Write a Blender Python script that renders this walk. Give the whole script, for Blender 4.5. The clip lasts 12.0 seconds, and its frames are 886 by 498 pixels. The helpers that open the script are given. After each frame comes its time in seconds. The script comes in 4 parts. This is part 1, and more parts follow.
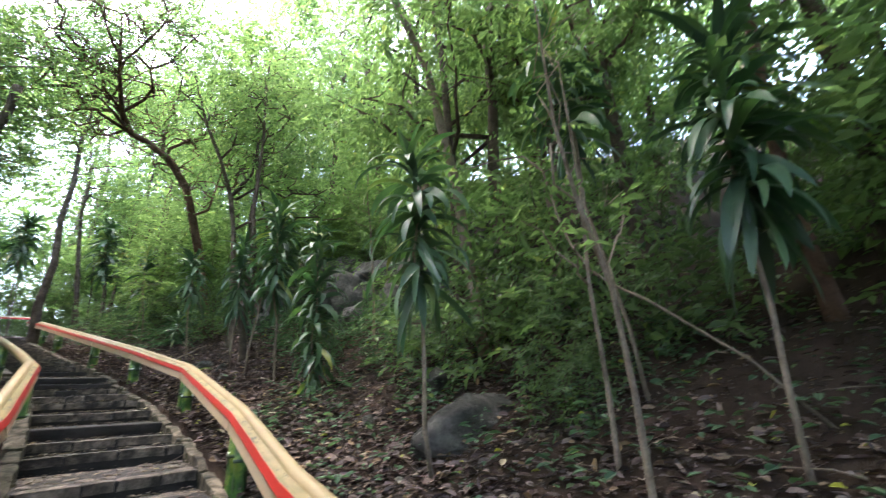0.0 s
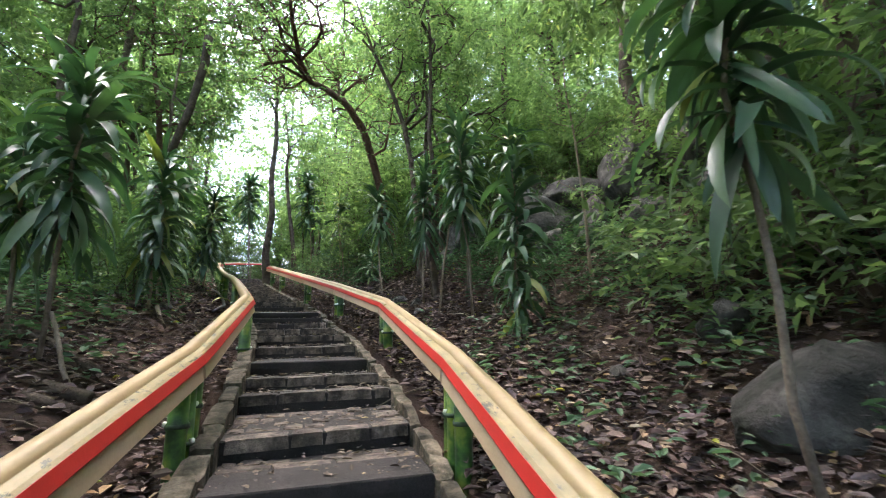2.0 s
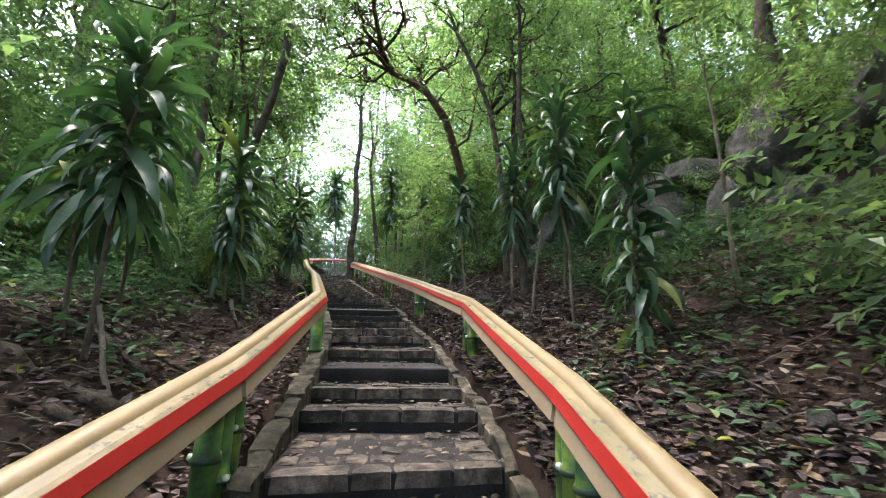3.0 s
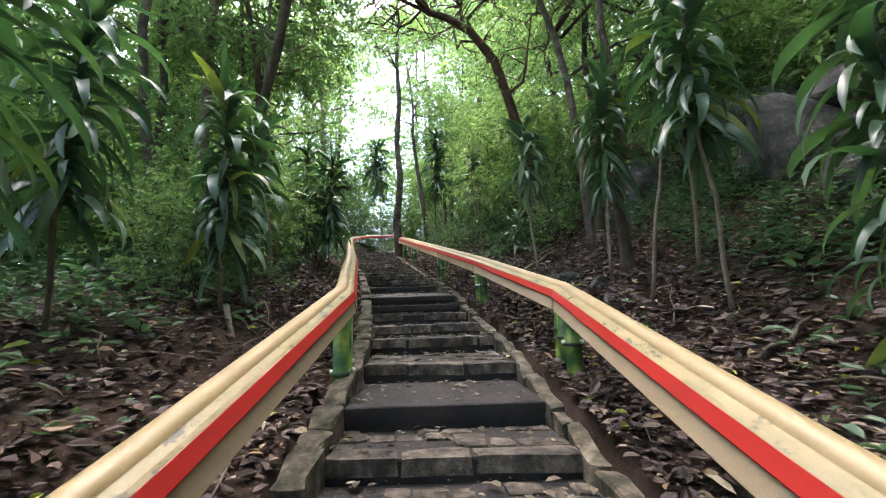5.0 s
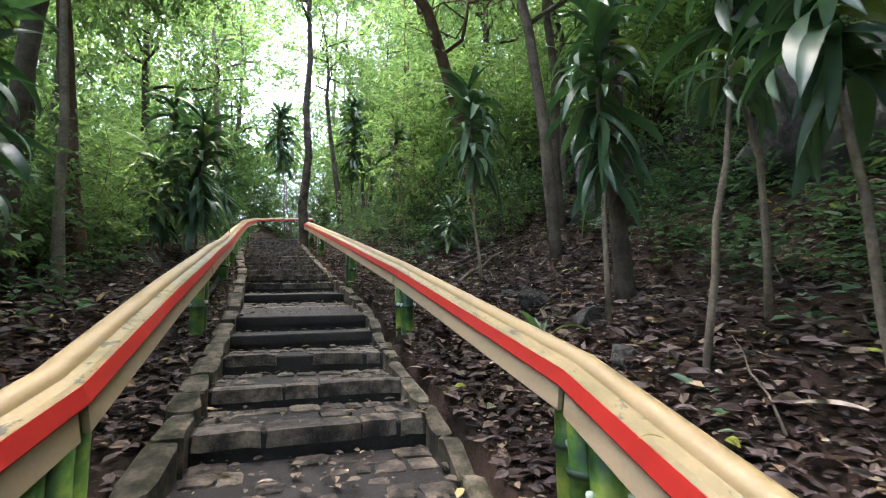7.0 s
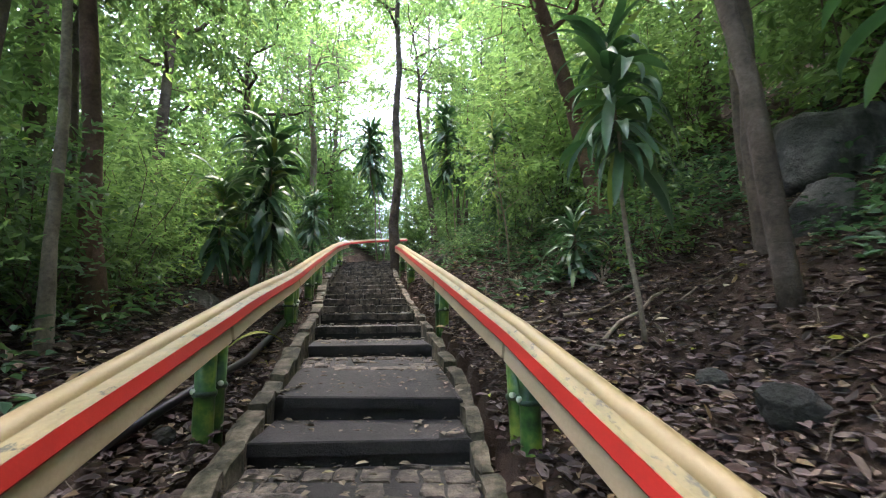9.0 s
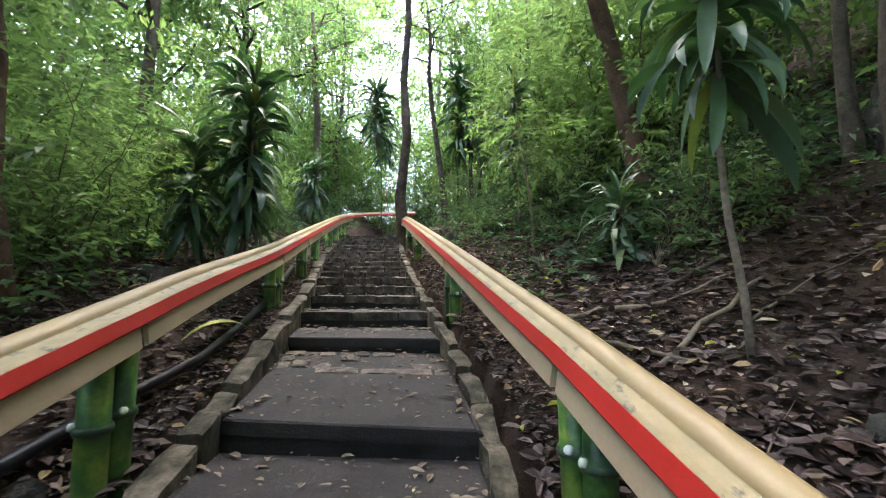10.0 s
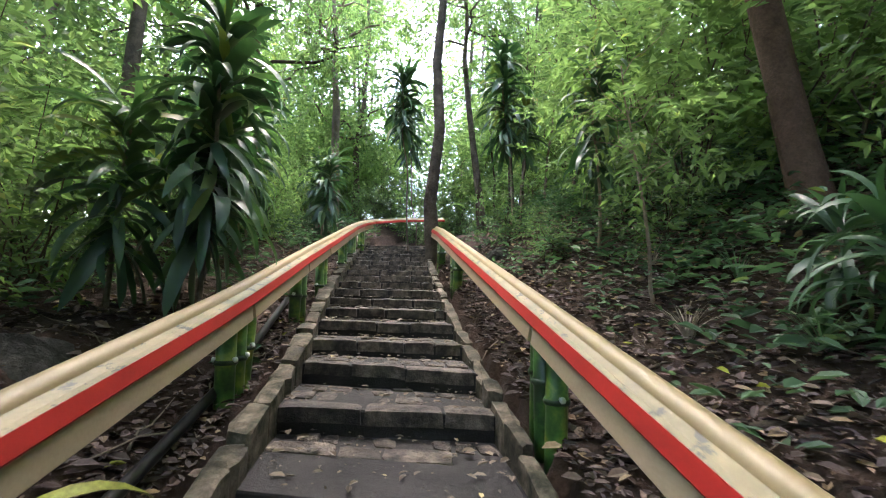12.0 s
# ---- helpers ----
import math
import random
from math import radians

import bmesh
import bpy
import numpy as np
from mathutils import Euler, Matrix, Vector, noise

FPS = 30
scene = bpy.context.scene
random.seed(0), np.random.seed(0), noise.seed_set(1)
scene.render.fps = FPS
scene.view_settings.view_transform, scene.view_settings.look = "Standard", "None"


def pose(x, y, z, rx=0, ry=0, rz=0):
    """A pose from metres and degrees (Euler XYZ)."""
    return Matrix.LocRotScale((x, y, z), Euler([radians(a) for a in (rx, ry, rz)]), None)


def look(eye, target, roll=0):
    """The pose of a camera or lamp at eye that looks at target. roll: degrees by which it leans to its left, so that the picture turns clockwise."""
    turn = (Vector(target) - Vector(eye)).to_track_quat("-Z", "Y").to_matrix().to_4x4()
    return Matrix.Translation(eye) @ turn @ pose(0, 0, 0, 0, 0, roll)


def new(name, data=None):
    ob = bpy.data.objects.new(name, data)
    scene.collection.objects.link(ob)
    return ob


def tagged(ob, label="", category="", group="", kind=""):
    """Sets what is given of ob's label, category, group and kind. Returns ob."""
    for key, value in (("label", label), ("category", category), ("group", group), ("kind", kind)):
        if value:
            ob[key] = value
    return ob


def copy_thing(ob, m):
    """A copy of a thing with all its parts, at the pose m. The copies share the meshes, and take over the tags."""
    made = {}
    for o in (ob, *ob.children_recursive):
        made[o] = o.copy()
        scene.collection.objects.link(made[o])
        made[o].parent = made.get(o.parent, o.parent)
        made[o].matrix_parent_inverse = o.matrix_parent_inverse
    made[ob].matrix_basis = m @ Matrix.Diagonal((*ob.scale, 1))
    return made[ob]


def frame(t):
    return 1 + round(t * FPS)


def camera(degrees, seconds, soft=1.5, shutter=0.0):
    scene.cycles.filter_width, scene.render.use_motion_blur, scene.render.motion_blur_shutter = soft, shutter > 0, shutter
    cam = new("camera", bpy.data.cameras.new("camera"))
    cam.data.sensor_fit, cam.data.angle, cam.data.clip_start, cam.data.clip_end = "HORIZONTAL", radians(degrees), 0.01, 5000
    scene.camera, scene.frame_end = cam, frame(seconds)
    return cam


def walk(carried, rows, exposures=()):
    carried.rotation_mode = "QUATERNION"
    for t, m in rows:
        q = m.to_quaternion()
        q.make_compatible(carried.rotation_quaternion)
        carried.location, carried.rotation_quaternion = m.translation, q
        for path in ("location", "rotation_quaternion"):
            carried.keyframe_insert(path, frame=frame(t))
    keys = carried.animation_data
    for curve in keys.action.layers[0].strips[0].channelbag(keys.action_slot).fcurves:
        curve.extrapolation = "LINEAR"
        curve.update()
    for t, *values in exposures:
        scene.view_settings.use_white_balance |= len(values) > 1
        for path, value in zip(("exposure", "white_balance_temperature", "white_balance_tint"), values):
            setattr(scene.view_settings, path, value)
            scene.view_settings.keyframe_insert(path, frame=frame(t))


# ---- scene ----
cam = camera(90.3, 12.0, soft=1.1, shutter=0.2)
METRES, EYE, TILT, LEAN, TURN = 12.8, 1.4, 20.0, 4.0, -38.0
ROWS = [
    (0.0, 0.0, 0.0, 0.0, 0.0, 0.0, -0.0),
    (0.5, -0.0103, 0.0231, -0.0149, 10.87, -5.08, 5.31),
    (1.0, -0.0327, 0.0589, -0.0233, 12.01, -7.05, 5.55),
    (1.5, -0.0517, 0.0943, -0.0333, 15.2, -7.43, 5.3),
    (2.0, -0.0716, 0.1245, -0.0372, 21.1, -6.83, 5.62),
    (2.5, -0.0949, 0.1566, -0.0423, 26.44, -6.28, 6.23),
    (3.0, -0.1117, 0.1889, -0.0517, 31.73, -5.88, 6.63),
    (3.5, -0.132, 0.2222, -0.062, 35.56, -6.45, 7.21),
    (5.5, -0.2387, 0.3434, -0.0691, 37.7, -9.86, 11.75),
    (6.0, -0.2658, 0.3843, -0.074, 33.38, -11.62, 9.55),
    (6.5, -0.2919, 0.4235, -0.0777, 27.58, -12.76, 7.08),
    (8.5, -0.3842, 0.5534, -0.0957, 35.11, -9.23, 10.2),
    (9.0, -0.4101, 0.5852, -0.0948, 40.19, -8.46, 11.13),
    (9.5, -0.4401, 0.6133, -0.0994, 42.56, -8.84, 11.33),
    (10.0, -0.4699, 0.6475, -0.1109, 41.61, -11.34, 10.51),
    (10.5, -0.5037, 0.6816, -0.1127, 40.77, -12.28, 10.13),
    (11.0, -0.5426, 0.7121, -0.1115, 40.45, -12.72, 9.56),
    (11.5, -0.5778, 0.737, -0.114, 43.0, -10.85, 9.72),
    (12.0, -0.6143, 0.7579, -0.1116, 44.43, -10.6, 9.74),
]
KELVIN, TINT = 6250, 16
walk(cam, [(t, pose(0, 0, EYE, TILT, LEAN, TURN) @ pose(METRES * x, METRES * y, METRES * z, 90 + pitch, roll, yaw)) for t, x, y, z, yaw, pitch, roll in ROWS],
     exposures=[(t, stops, KELVIN, TINT) for t, stops in ((0.0, 3.95), (2.5, 3.82), (6.0, 3.86), (9.0, 3.94), (12.0, 3.98))])

# ---- world and light: a bright overcast sky over the canopy ----
world = bpy.data.worlds.new("world")
scene.world = world
world.use_nodes = True
wn = world.node_tree
sky = wn.nodes.new("ShaderNodeTexSky")
sky.sky_type, sky.sun_disc = "NISHITA", False
sky.sun_elevation, sky.sun_rotation = radians(73), radians(-27)
sky.dust_density, sky.air_density = 4.0, 1.2
wn.links.new(sky.outputs[0], wn.nodes["Background"].inputs[0])
wn.nodes["Background"].inputs[1].default_value = 0.15
sun = new("sun", bpy.data.lights.new("sun", "SUN"))
sun.data.energy, sun.data.angle, sun.data.color = 0.6, radians(70), (1.0, 0.97, 0.92)
sun.matrix_world = look((-5, 10, 36), (0, 0, 0))


# ---- materials ----
def material(name, build):
    m = bpy.data.materials.new(name)
    m.use_nodes = True
    nt = m.node_tree
    build(nt, nt.nodes["Principled BSDF"])
    return m


def node(nt, kind, **inputs):
    n = nt.nodes.new(kind)
    for key, value in inputs.items():
        n.inputs[key.replace("_", " ")].default_value = value
    return n


def ramp(nt, source, stops):
    r = nt.nodes.new("ShaderNodeValToRGB")
    while len(r.color_ramp.elements) < len(stops):
        r.color_ramp.elements.new(0.5)
    for e, (p, c) in zip(r.color_ramp.elements, stops):
        e.position, e.color = p, (*c, 1)
    nt.links.new(source, r.inputs[0])
    return r.outputs[0]


def mixed(nt, fac, a, b, how="MIX"):
    m = nt.nodes.new("ShaderNodeMix")
    m.data_type, m.blend_type = "RGBA", how
    for sock, v in ((m.inputs[0], fac), (m.inputs[6], a), (m.inputs[7], b)):
        if isinstance(v, (float, int)):
            sock.default_value = v
        elif isinstance(v, tuple):
            sock.default_value = (*v, 1)
        else:
            nt.links.new(v, sock)
    return m.outputs[2]


def grain(nt, scale, detail=6.0, rough=0.6, stretch=None):
    tc = nt.nodes.new("ShaderNodeNewGeometry") if stretch is None else nt.nodes.new("ShaderNodeTexCoord")
    src = tc.outputs["Position"] if stretch is None else tc.outputs["Object"]
    if stretch:
        mp = nt.nodes.new("ShaderNodeMapping")
        mp.inputs["Scale"].default_value = stretch
        nt.links.new(src, mp.inputs[0])
        src = mp.outputs[0]
    n = node(nt, "ShaderNodeTexNoise", Scale=scale, Detail=detail, Roughness=rough)
    nt.links.new(src, n.inputs["Vector"])
    return n.outputs[0]


def bump(nt, bsdf, height, strength, distance=0.02):
    b = node(nt, "ShaderNodeBump", Strength=strength, Distance=distance)
    nt.links.new(height, b.inputs["Height"])
    nt.links.new(b.outputs[0], bsdf.inputs["Normal"])


def rough_stuff(name, stops, s1, s2, roughness=0.9, strength=0.6, distance=0.02, spread=0.25):
    """A matt, grainy surface: large patches, fine grain, a shade of its own for each piece."""
    def build(nt, p):
        c = ramp(nt, grain(nt, s1), stops)
        fine = grain(nt, s2, 8.0, 0.7)
        c = mixed(nt, 0.75, c, ramp(nt, fine, [(0.3, (0.45, 0.45, 0.45)), (0.7, (1.25, 1.22, 1.2))]), "MULTIPLY")
        info = nt.nodes.new("ShaderNodeObjectInfo")
        c = mixed(nt, 1.0, c, ramp(nt, info.outputs["Random"], [(0, (1 - spread,) * 3), (1, (1 + spread,) * 3)]), "MULTIPLY")
        nt.links.new(c, p.inputs["Base Color"])
        p.inputs["Roughness"].default_value = roughness
        p.inputs["Specular IOR Level"].default_value = 0.3
        bump(nt, p, fine, strength, distance)
    return material(name, build)


def leafy(name, dark, light, pale, through_it=0.35, gloss=0.45):
    """A leaf: each one its own green, with light coming through it."""
    def build(nt, p):
        g = nt.nodes.new("ShaderNodeNewGeometry")
        c = ramp(nt, g.outputs["Random Per Island"], [(0.0, dark), (0.62, light), (0.97, light), (1.0, pale)])
        patch = grain(nt, 0.7, 2.0)
        c = mixed(nt, 0.6, c, ramp(nt, patch, [(0.3, (0.55, 0.6, 0.55)), (0.7, (1.3, 1.3, 1.1))]), "MULTIPLY")
        nt.links.new(c, p.inputs["Base Color"])
        p.inputs["Roughness"].default_value = gloss
        p.inputs["Specular IOR Level"].default_value = 0.35
        t = nt.nodes.new("ShaderNodeBsdfTranslucent")
        nt.links.new(mixed(nt, 1.0, c, (1.75, 1.9, 1.15), "MULTIPLY"), t.inputs[0])
        mx = nt.nodes.new("ShaderNodeMixShader")
        mx.inputs[0].default_value = through_it
        nt.links.new(p.outputs[0], mx.inputs[1])
        nt.links.new(t.outputs[0], mx.inputs[2])
        nt.links.new(mx.outputs[0], nt.nodes["Material Output"].inputs[0])
    return material(name, build)


def strap_build(nt, p):
    info = nt.nodes.new("ShaderNodeObjectInfo")
    c = ramp(nt, info.outputs["Random"], [(0.0, (0.026, 0.058, 0.036)), (0.5, (0.052, 0.1, 0.06)), (0.94, (0.09, 0.15, 0.075)), (1.0, (0.2, 0.2, 0.05))])
    c = mixed(nt, 0.5, c, ramp(nt, grain(nt, 9.0, 3.0), [(0.3, (0.6, 0.65, 0.6)), (0.7, (1.25, 1.25, 1.2))]), "MULTIPLY")
    nt.links.new(c, p.inputs["Base Color"])
    p.inputs["Roughness"].default_value = 0.36
    t = nt.nodes.new("ShaderNodeBsdfTranslucent")
    nt.links.new(mixed(nt, 1.0, c, (1.5, 2.0, 0.8), "MULTIPLY"), t.inputs[0])
    mx = nt.nodes.new("ShaderNodeMixShader")
    mx.inputs[0].default_value = 0.22
    nt.links.new(p.outputs[0], mx.inputs[1])
    nt.links.new(t.outputs[0], mx.inputs[2])
    nt.links.new(mx.outputs[0], nt.nodes["Material Output"].inputs[0])


def dead_build(nt, p):
    g = nt.nodes.new("ShaderNodeNewGeometry")
    c = ramp(nt, g.outputs["Random Per Island"], [(0.0, (0.014, 0.009, 0.008)), (0.28, (0.06, 0.032, 0.024)), (0.5, (0.085, 0.062, 0.06)), (0.72, (0.15, 0.11, 0.105)), (0.92, (0.21, 0.15, 0.11)), (0.975, (0.3, 0.2, 0.1)), (1.0, (0.46, 0.4, 0.3))])
    c = mixed(nt, 0.6, c, ramp(nt, grain(nt, 45.0, 3.0), [(0.3, (0.5, 0.48, 0.46)), (0.7, (1.25, 1.22, 1.2))]), "MULTIPLY")
    nt.links.new(c, p.inputs["Base Color"])
    p.inputs["Roughness"].default_value = 0.62
    p.inputs["Specular IOR Level"].default_value = 0.3


STRAP = material("strap leaf", strap_build)
CANOPY = leafy("canopy leaf", (0.06, 0.102, 0.05), (0.122, 0.18, 0.085), (0.23, 0.26, 0.1), 0.62, 0.45)
SHRUB = leafy("shrub leaf", (0.048, 0.08, 0.045), (0.105, 0.155, 0.08), (0.2, 0.24, 0.1), 0.48, 0.4)
HERB = leafy("herb leaf", (0.03, 0.066, 0.038), (0.07, 0.125, 0.076), (0.17, 0.2, 0.07), 0.3, 0.42)
LITTER = material("dead leaf", dead_build)
FALLEN = leafy("pale fallen leaf", (0.03, 0.022, 0.018), (0.16, 0.12, 0.09), (0.48, 0.4, 0.2), 0.05, 0.5)
PIPE = rough_stuff("black pipe", [(0.3, (0.007, 0.007, 0.009)), (0.7, (0.014, 0.014, 0.017))], 6.0, 50, 0.4, 0.1, 0.003)
YELLOW = rough_stuff("yellowing leaf", [(0.3, (0.3, 0.34, 0.04)), (0.7, (0.5, 0.5, 0.08))], 8.0, 40, 0.5, 0.2, 0.003)
DRY = rough_stuff("dry pale leaf", [(0.3, (0.3, 0.24, 0.18)), (0.7, (0.5, 0.43, 0.34))], 8.0, 40, 0.7, 0.3, 0.004)
SOIL = rough_stuff("soil", [(0.3, (0.022, 0.013, 0.009)), (0.7, (0.065, 0.04, 0.028))], 1.3, 30, 1.0, 0.9, 0.04)
STONE = rough_stuff("old stone", [(0.36, (0.018, 0.015, 0.013)), (0.5, (0.08, 0.065, 0.052)), (0.68, (0.2, 0.165, 0.13))], 7.0, 42, 0.6, 1.0, 0.02, 0.45)
SLATE = rough_stuff("dark cement and riser shade", [(0.32, (0.009, 0.008, 0.008)), (0.75, (0.036, 0.031, 0.03))], 2.8, 45, 0.72, 0.8, 0.014, 0.15)
KERB = rough_stuff("kerb stone", [(0.34, (0.02, 0.021, 0.012)), (0.48, (0.07, 0.062, 0.042)), (0.7, (0.2, 0.165, 0.125))], 6.5, 40, 0.9, 0.8, 0.015, 0.3)
BOULDER = rough_stuff("boulder stone", [(0.3, (0.028, 0.032, 0.024)), (0.5, (0.075, 0.072, 0.066)), (0.7, (0.19, 0.18, 0.165))], 2.6, 14, 0.9, 1.0, 0.09, 0.1)
BARK = rough_stuff("bark", [(0.3, (0.045, 0.033, 0.024)), (0.75, (0.15, 0.12, 0.092))], 4.0, 28, 0.95, 1.0, 0.03, 0.2)
BARK_PALE = rough_stuff("pale bark", [(0.3, (0.12, 0.095, 0.072)), (0.75, (0.27, 0.22, 0.17))], 5.0, 35, 0.95, 0.8, 0.015, 0.2)
BARK_RED = rough_stuff("reddish bark", [(0.3, (0.075, 0.04, 0.028)), (0.75, (0.19, 0.115, 0.085))], 4.0, 30, 0.9, 0.8, 0.02, 0.1)


def paint_build(base, worn, amount, dirt=None, spots=0.66):
    """Brushed paint: faint streaks along the rail, rubbed patches, and spots of dirt where there are any."""
    def build(nt, p):
        streak = grain(nt, 9.0, 6.0, 0.65, (1.0, 0.22, 1.0))
        fine = grain(nt, 60.0, 4.0)
        c = mixed(nt, ramp(nt, streak, [(amount, (0, 0, 0)), (amount + 0.3, (1, 1, 1))]), base, worn)
        c = mixed(nt, 0.3, c, ramp(nt, fine, [(0.3, (0.72, 0.7, 0.66)), (0.7, (1.1, 1.1, 1.1))]), "MULTIPLY")
        if dirt:
            blot = grain(nt, 13.0, 8.0, 0.72, (1.0, 0.4, 1.0))
            c = mixed(nt, ramp(nt, blot, [(spots, (0, 0, 0)), (spots + 0.05, (1, 1, 1))]), c, dirt)
        nt.links.new(c, p.inputs["Base Color"])
        p.inputs["Roughness"].default_value = 0.5
        bump(nt, p, fine, 0.2, 0.003)
    return build


CREAM = material("cream paint", paint_build((0.285, 0.21, 0.104), (0.205, 0.148, 0.068), 0.46, (0.1, 0.085, 0.05), 0.7))
CREAM_WORN = material("weathered cream paint", paint_build((0.255, 0.192, 0.078), (0.13, 0.105, 0.032), 0.36, (0.035, 0.034, 0.014), 0.565))
CREAM_FLAT = material("cream board paint", paint_build((0.43, 0.335, 0.215), (0.34, 0.26, 0.16), 0.5, (0.16, 0.13, 0.08), 0.72))
RED = material("red paint", paint_build((0.36, 0.015, 0.01), (0.25, 0.016, 0.012), 0.54, (0.09, 0.02, 0.015), 0.7))


def culm_build(nt, p):
    c = ramp(nt, grain(nt, 5.0, 4.0), [(0.36, (0.018, 0.055, 0.018)), (0.5, (0.06, 0.15, 0.03)), (0.66, (0.24, 0.31, 0.05))])
    nt.links.new(c, p.inputs["Base Color"])
    p.inputs["Roughness"].default_value = 0.38


CULM = material("green painted culm", culm_build)
NODE_RING = rough_stuff("culm ring", [(0.3, (0.015, 0.035, 0.022)), (0.7, (0.06, 0.10, 0.06))], 9.0, 50, 0.45, 0.3, 0.004)
# whitish colour that paints the wet glints at the culm joints
GLINT = material("painted wet glint", paint_build((0.62, 0.68, 0.62), (0.4, 0.46, 0.4), 0.55))


# ---- mesh helpers ----
def mesh_from(name, verts, faces, mat, smooth=True):
    """A mesh from arrays: verts (n, 3), faces all with the same number of corners, or a list of such arrays."""
    verts = np.asarray(verts, dtype=np.float32)
    groups = [np.asarray(f, dtype=np.int32) for f in (faces if isinstance(faces, list) else [faces])]
    groups = [g for g in groups if len(g)]
    me = bpy.data.meshes.new(name)
    me.vertices.add(len(verts))
    me.vertices.foreach_set("co", verts.ravel())
    loops = np.concatenate([g.ravel() for g in groups])
    sizes = np.concatenate([np.full(len(g), g.shape[1], dtype=np.int32) for g in groups])
    me.loops.add(len(loops))
    me.loops.foreach_set("vertex_index", loops)
    me.polygons.add(len(sizes))
    me.polygons.foreach_set("loop_start", np.concatenate([[0], np.cumsum(sizes)[:-1]]).astype(np.int32))
    me.polygons.foreach_set("use_smooth", np.full(len(sizes), smooth, dtype=bool))
    me.update(calc_edges=True)
    me.materials.append(mat)
    return me


def child(name, me, parent, label=""):
    ob = new(name, me)
    ob.parent = parent
    return tagged(ob, label) if label else ob


def base(name, at, label, category, group="", kind="", m=None):
    e = new(name)
    e.matrix_world = m if m is not None else Matrix.Translation(at)
    return tagged(e, label, category, group, kind)


def tube(points, radii, sides=8, capped=True):
    """A bent round rod: verts and quad faces (with fans as caps)."""
    pts = [Vector(p) for p in points]
    verts, faces, caps = [], [], []
    side = None
    for i, p in enumerate(pts):
        d = (pts[min(i + 1, len(pts) - 1)] - pts[max(i - 1, 0)]).normalized()
        if side is None:
            side = d.cross(Vector((0, 1, 0)) if abs(d.y) < 0.8 else Vector((1, 0, 0))).normalized()
        side = (side - d * side.dot(d)).normalized()
        up = d.cross(side)
        for k in range(sides):
            a = 2 * math.pi * k / sides
            verts.append(p + (side * math.cos(a) + up * math.sin(a)) * radii[i])
    for i in range(len(pts) - 1):
        for k in range(sides):
            a, b = i * sides + k, i * sides + (k + 1) % sides
            faces.append((a, b, b + sides, a + sides))
    if capped:
        for start, p, flip in ((0, pts[0], True), ((len(pts) - 1) * sides, pts[-1], False)):
            c = len(verts)
            verts.append(p)
            for k in range(sides):
                a, b = start + k, start + (k + 1) % sides
                caps.append((b, a, c) if flip else (a, b, c))
    return np.array(verts), np.array(faces).reshape(-1, 4), np.array(caps, dtype=np.int32).reshape(-1, 3)


def joined(name, pieces, mat, smooth=True):
    """One mesh from several (verts, quads, tris)."""
    vs, qs, ts, n = [], [], [], 0
    for v, q, t in pieces:
        vs.append(v), qs.append(q + n), ts.append(t + n)
        n += len(v)
    return mesh_from(name, np.concatenate(vs), [np.concatenate(qs), np.concatenate(ts)], mat, smooth)


def slab(corners, thick, rough=0.0, chamfer=0.012, rnd=random):
    """A worn block on four top corners (counter-clockwise), its top edge chamfered, its corners uneven."""
    top = [Vector(c) for c in corners]
    mid = sum(top, Vector()) / 4
    jig = lambda v: v + Vector((rnd.uniform(-rough, rough), rnd.uniform(-rough, rough), rnd.uniform(-rough, rough) * 0.6))
    top = [jig(v) for v in top]
    inner = [v + ((mid - v).normalized() * chamfer * 1.6) for v in top]
    outer = [v - Vector((0, 0, chamfer)) for v in top]
    low = [v - Vector((0, 0, thick)) for v in top]
    centre = mid + Vector((0, 0, rnd.uniform(-0.3, 1) * chamfer * 0.6))
    v = np.array(inner + outer + low + [centre])
    q = [(4 + i, 4 + (i + 1) % 4, (i + 1) % 4, i) for i in range(4)] + [(8 + i, 8 + (i + 1) % 4, 4 + (i + 1) % 4, 4 + i) for i in range(4)]
    t = [(i, (i + 1) % 4, 12) for i in range(4)]
    return v, np.array(q), np.array(t)


def worn(corners, thick, rough, edge, rnd):
    """A worn stone on four top corners (counter-clockwise): a lumpy top, rounded edges, sides that go down."""
    c = [Vector(p) for p in corners]
    us, v = (0.0, rnd.uniform(0.14, 0.24), rnd.uniform(0.74, 0.86), 1.0), []
    vs_ = (0.0, rnd.uniform(0.16, 0.26), rnd.uniform(0.72, 0.84), 1.0)
    mid = sum(c, Vector()) / 4
    for j, b in enumerate(vs_):
        for i, a in enumerate(us):
            p = c[0].lerp(c[1], a).lerp(c[3].lerp(c[2], a), b)
            sides = (i in (0, 3)) + (j in (0, 3))
            p += Vector((rnd.uniform(-1, 1), rnd.uniform(-1, 1), rnd.uniform(-1, 1) * 0.5)) * rough
            if sides == 2:
                p += (mid - p).normalized() * edge * 1.3
            p.z -= edge * (0, 0.8, 1.5)[sides]
            v.append(p)
    ring = [0, 1, 2, 3, 7, 11, 15, 14, 13, 12, 8, 4]
    v += [v[k] + (v[k] - mid) * 0.04 - Vector((0, 0, thick)) for k in ring]
    q = [(4 * j + i, 4 * j + i + 1, 4 * j + i + 5, 4 * j + i + 4) for j in range(3) for i in range(3)]
    q += [(16 + k, 16 + (k + 1) % 12, ring[(k + 1) % 12], ring[k]) for k in range(12)]
    return np.array(v), np.array(q), np.zeros((0, 3), dtype=np.int32)


# ---- the plan: the stair's middle line, its slope and the ground ----
def curve(table):
    t = np.array(table, dtype=float)
    return lambda y: np.interp(y, t[:, 0], t[:, 1])


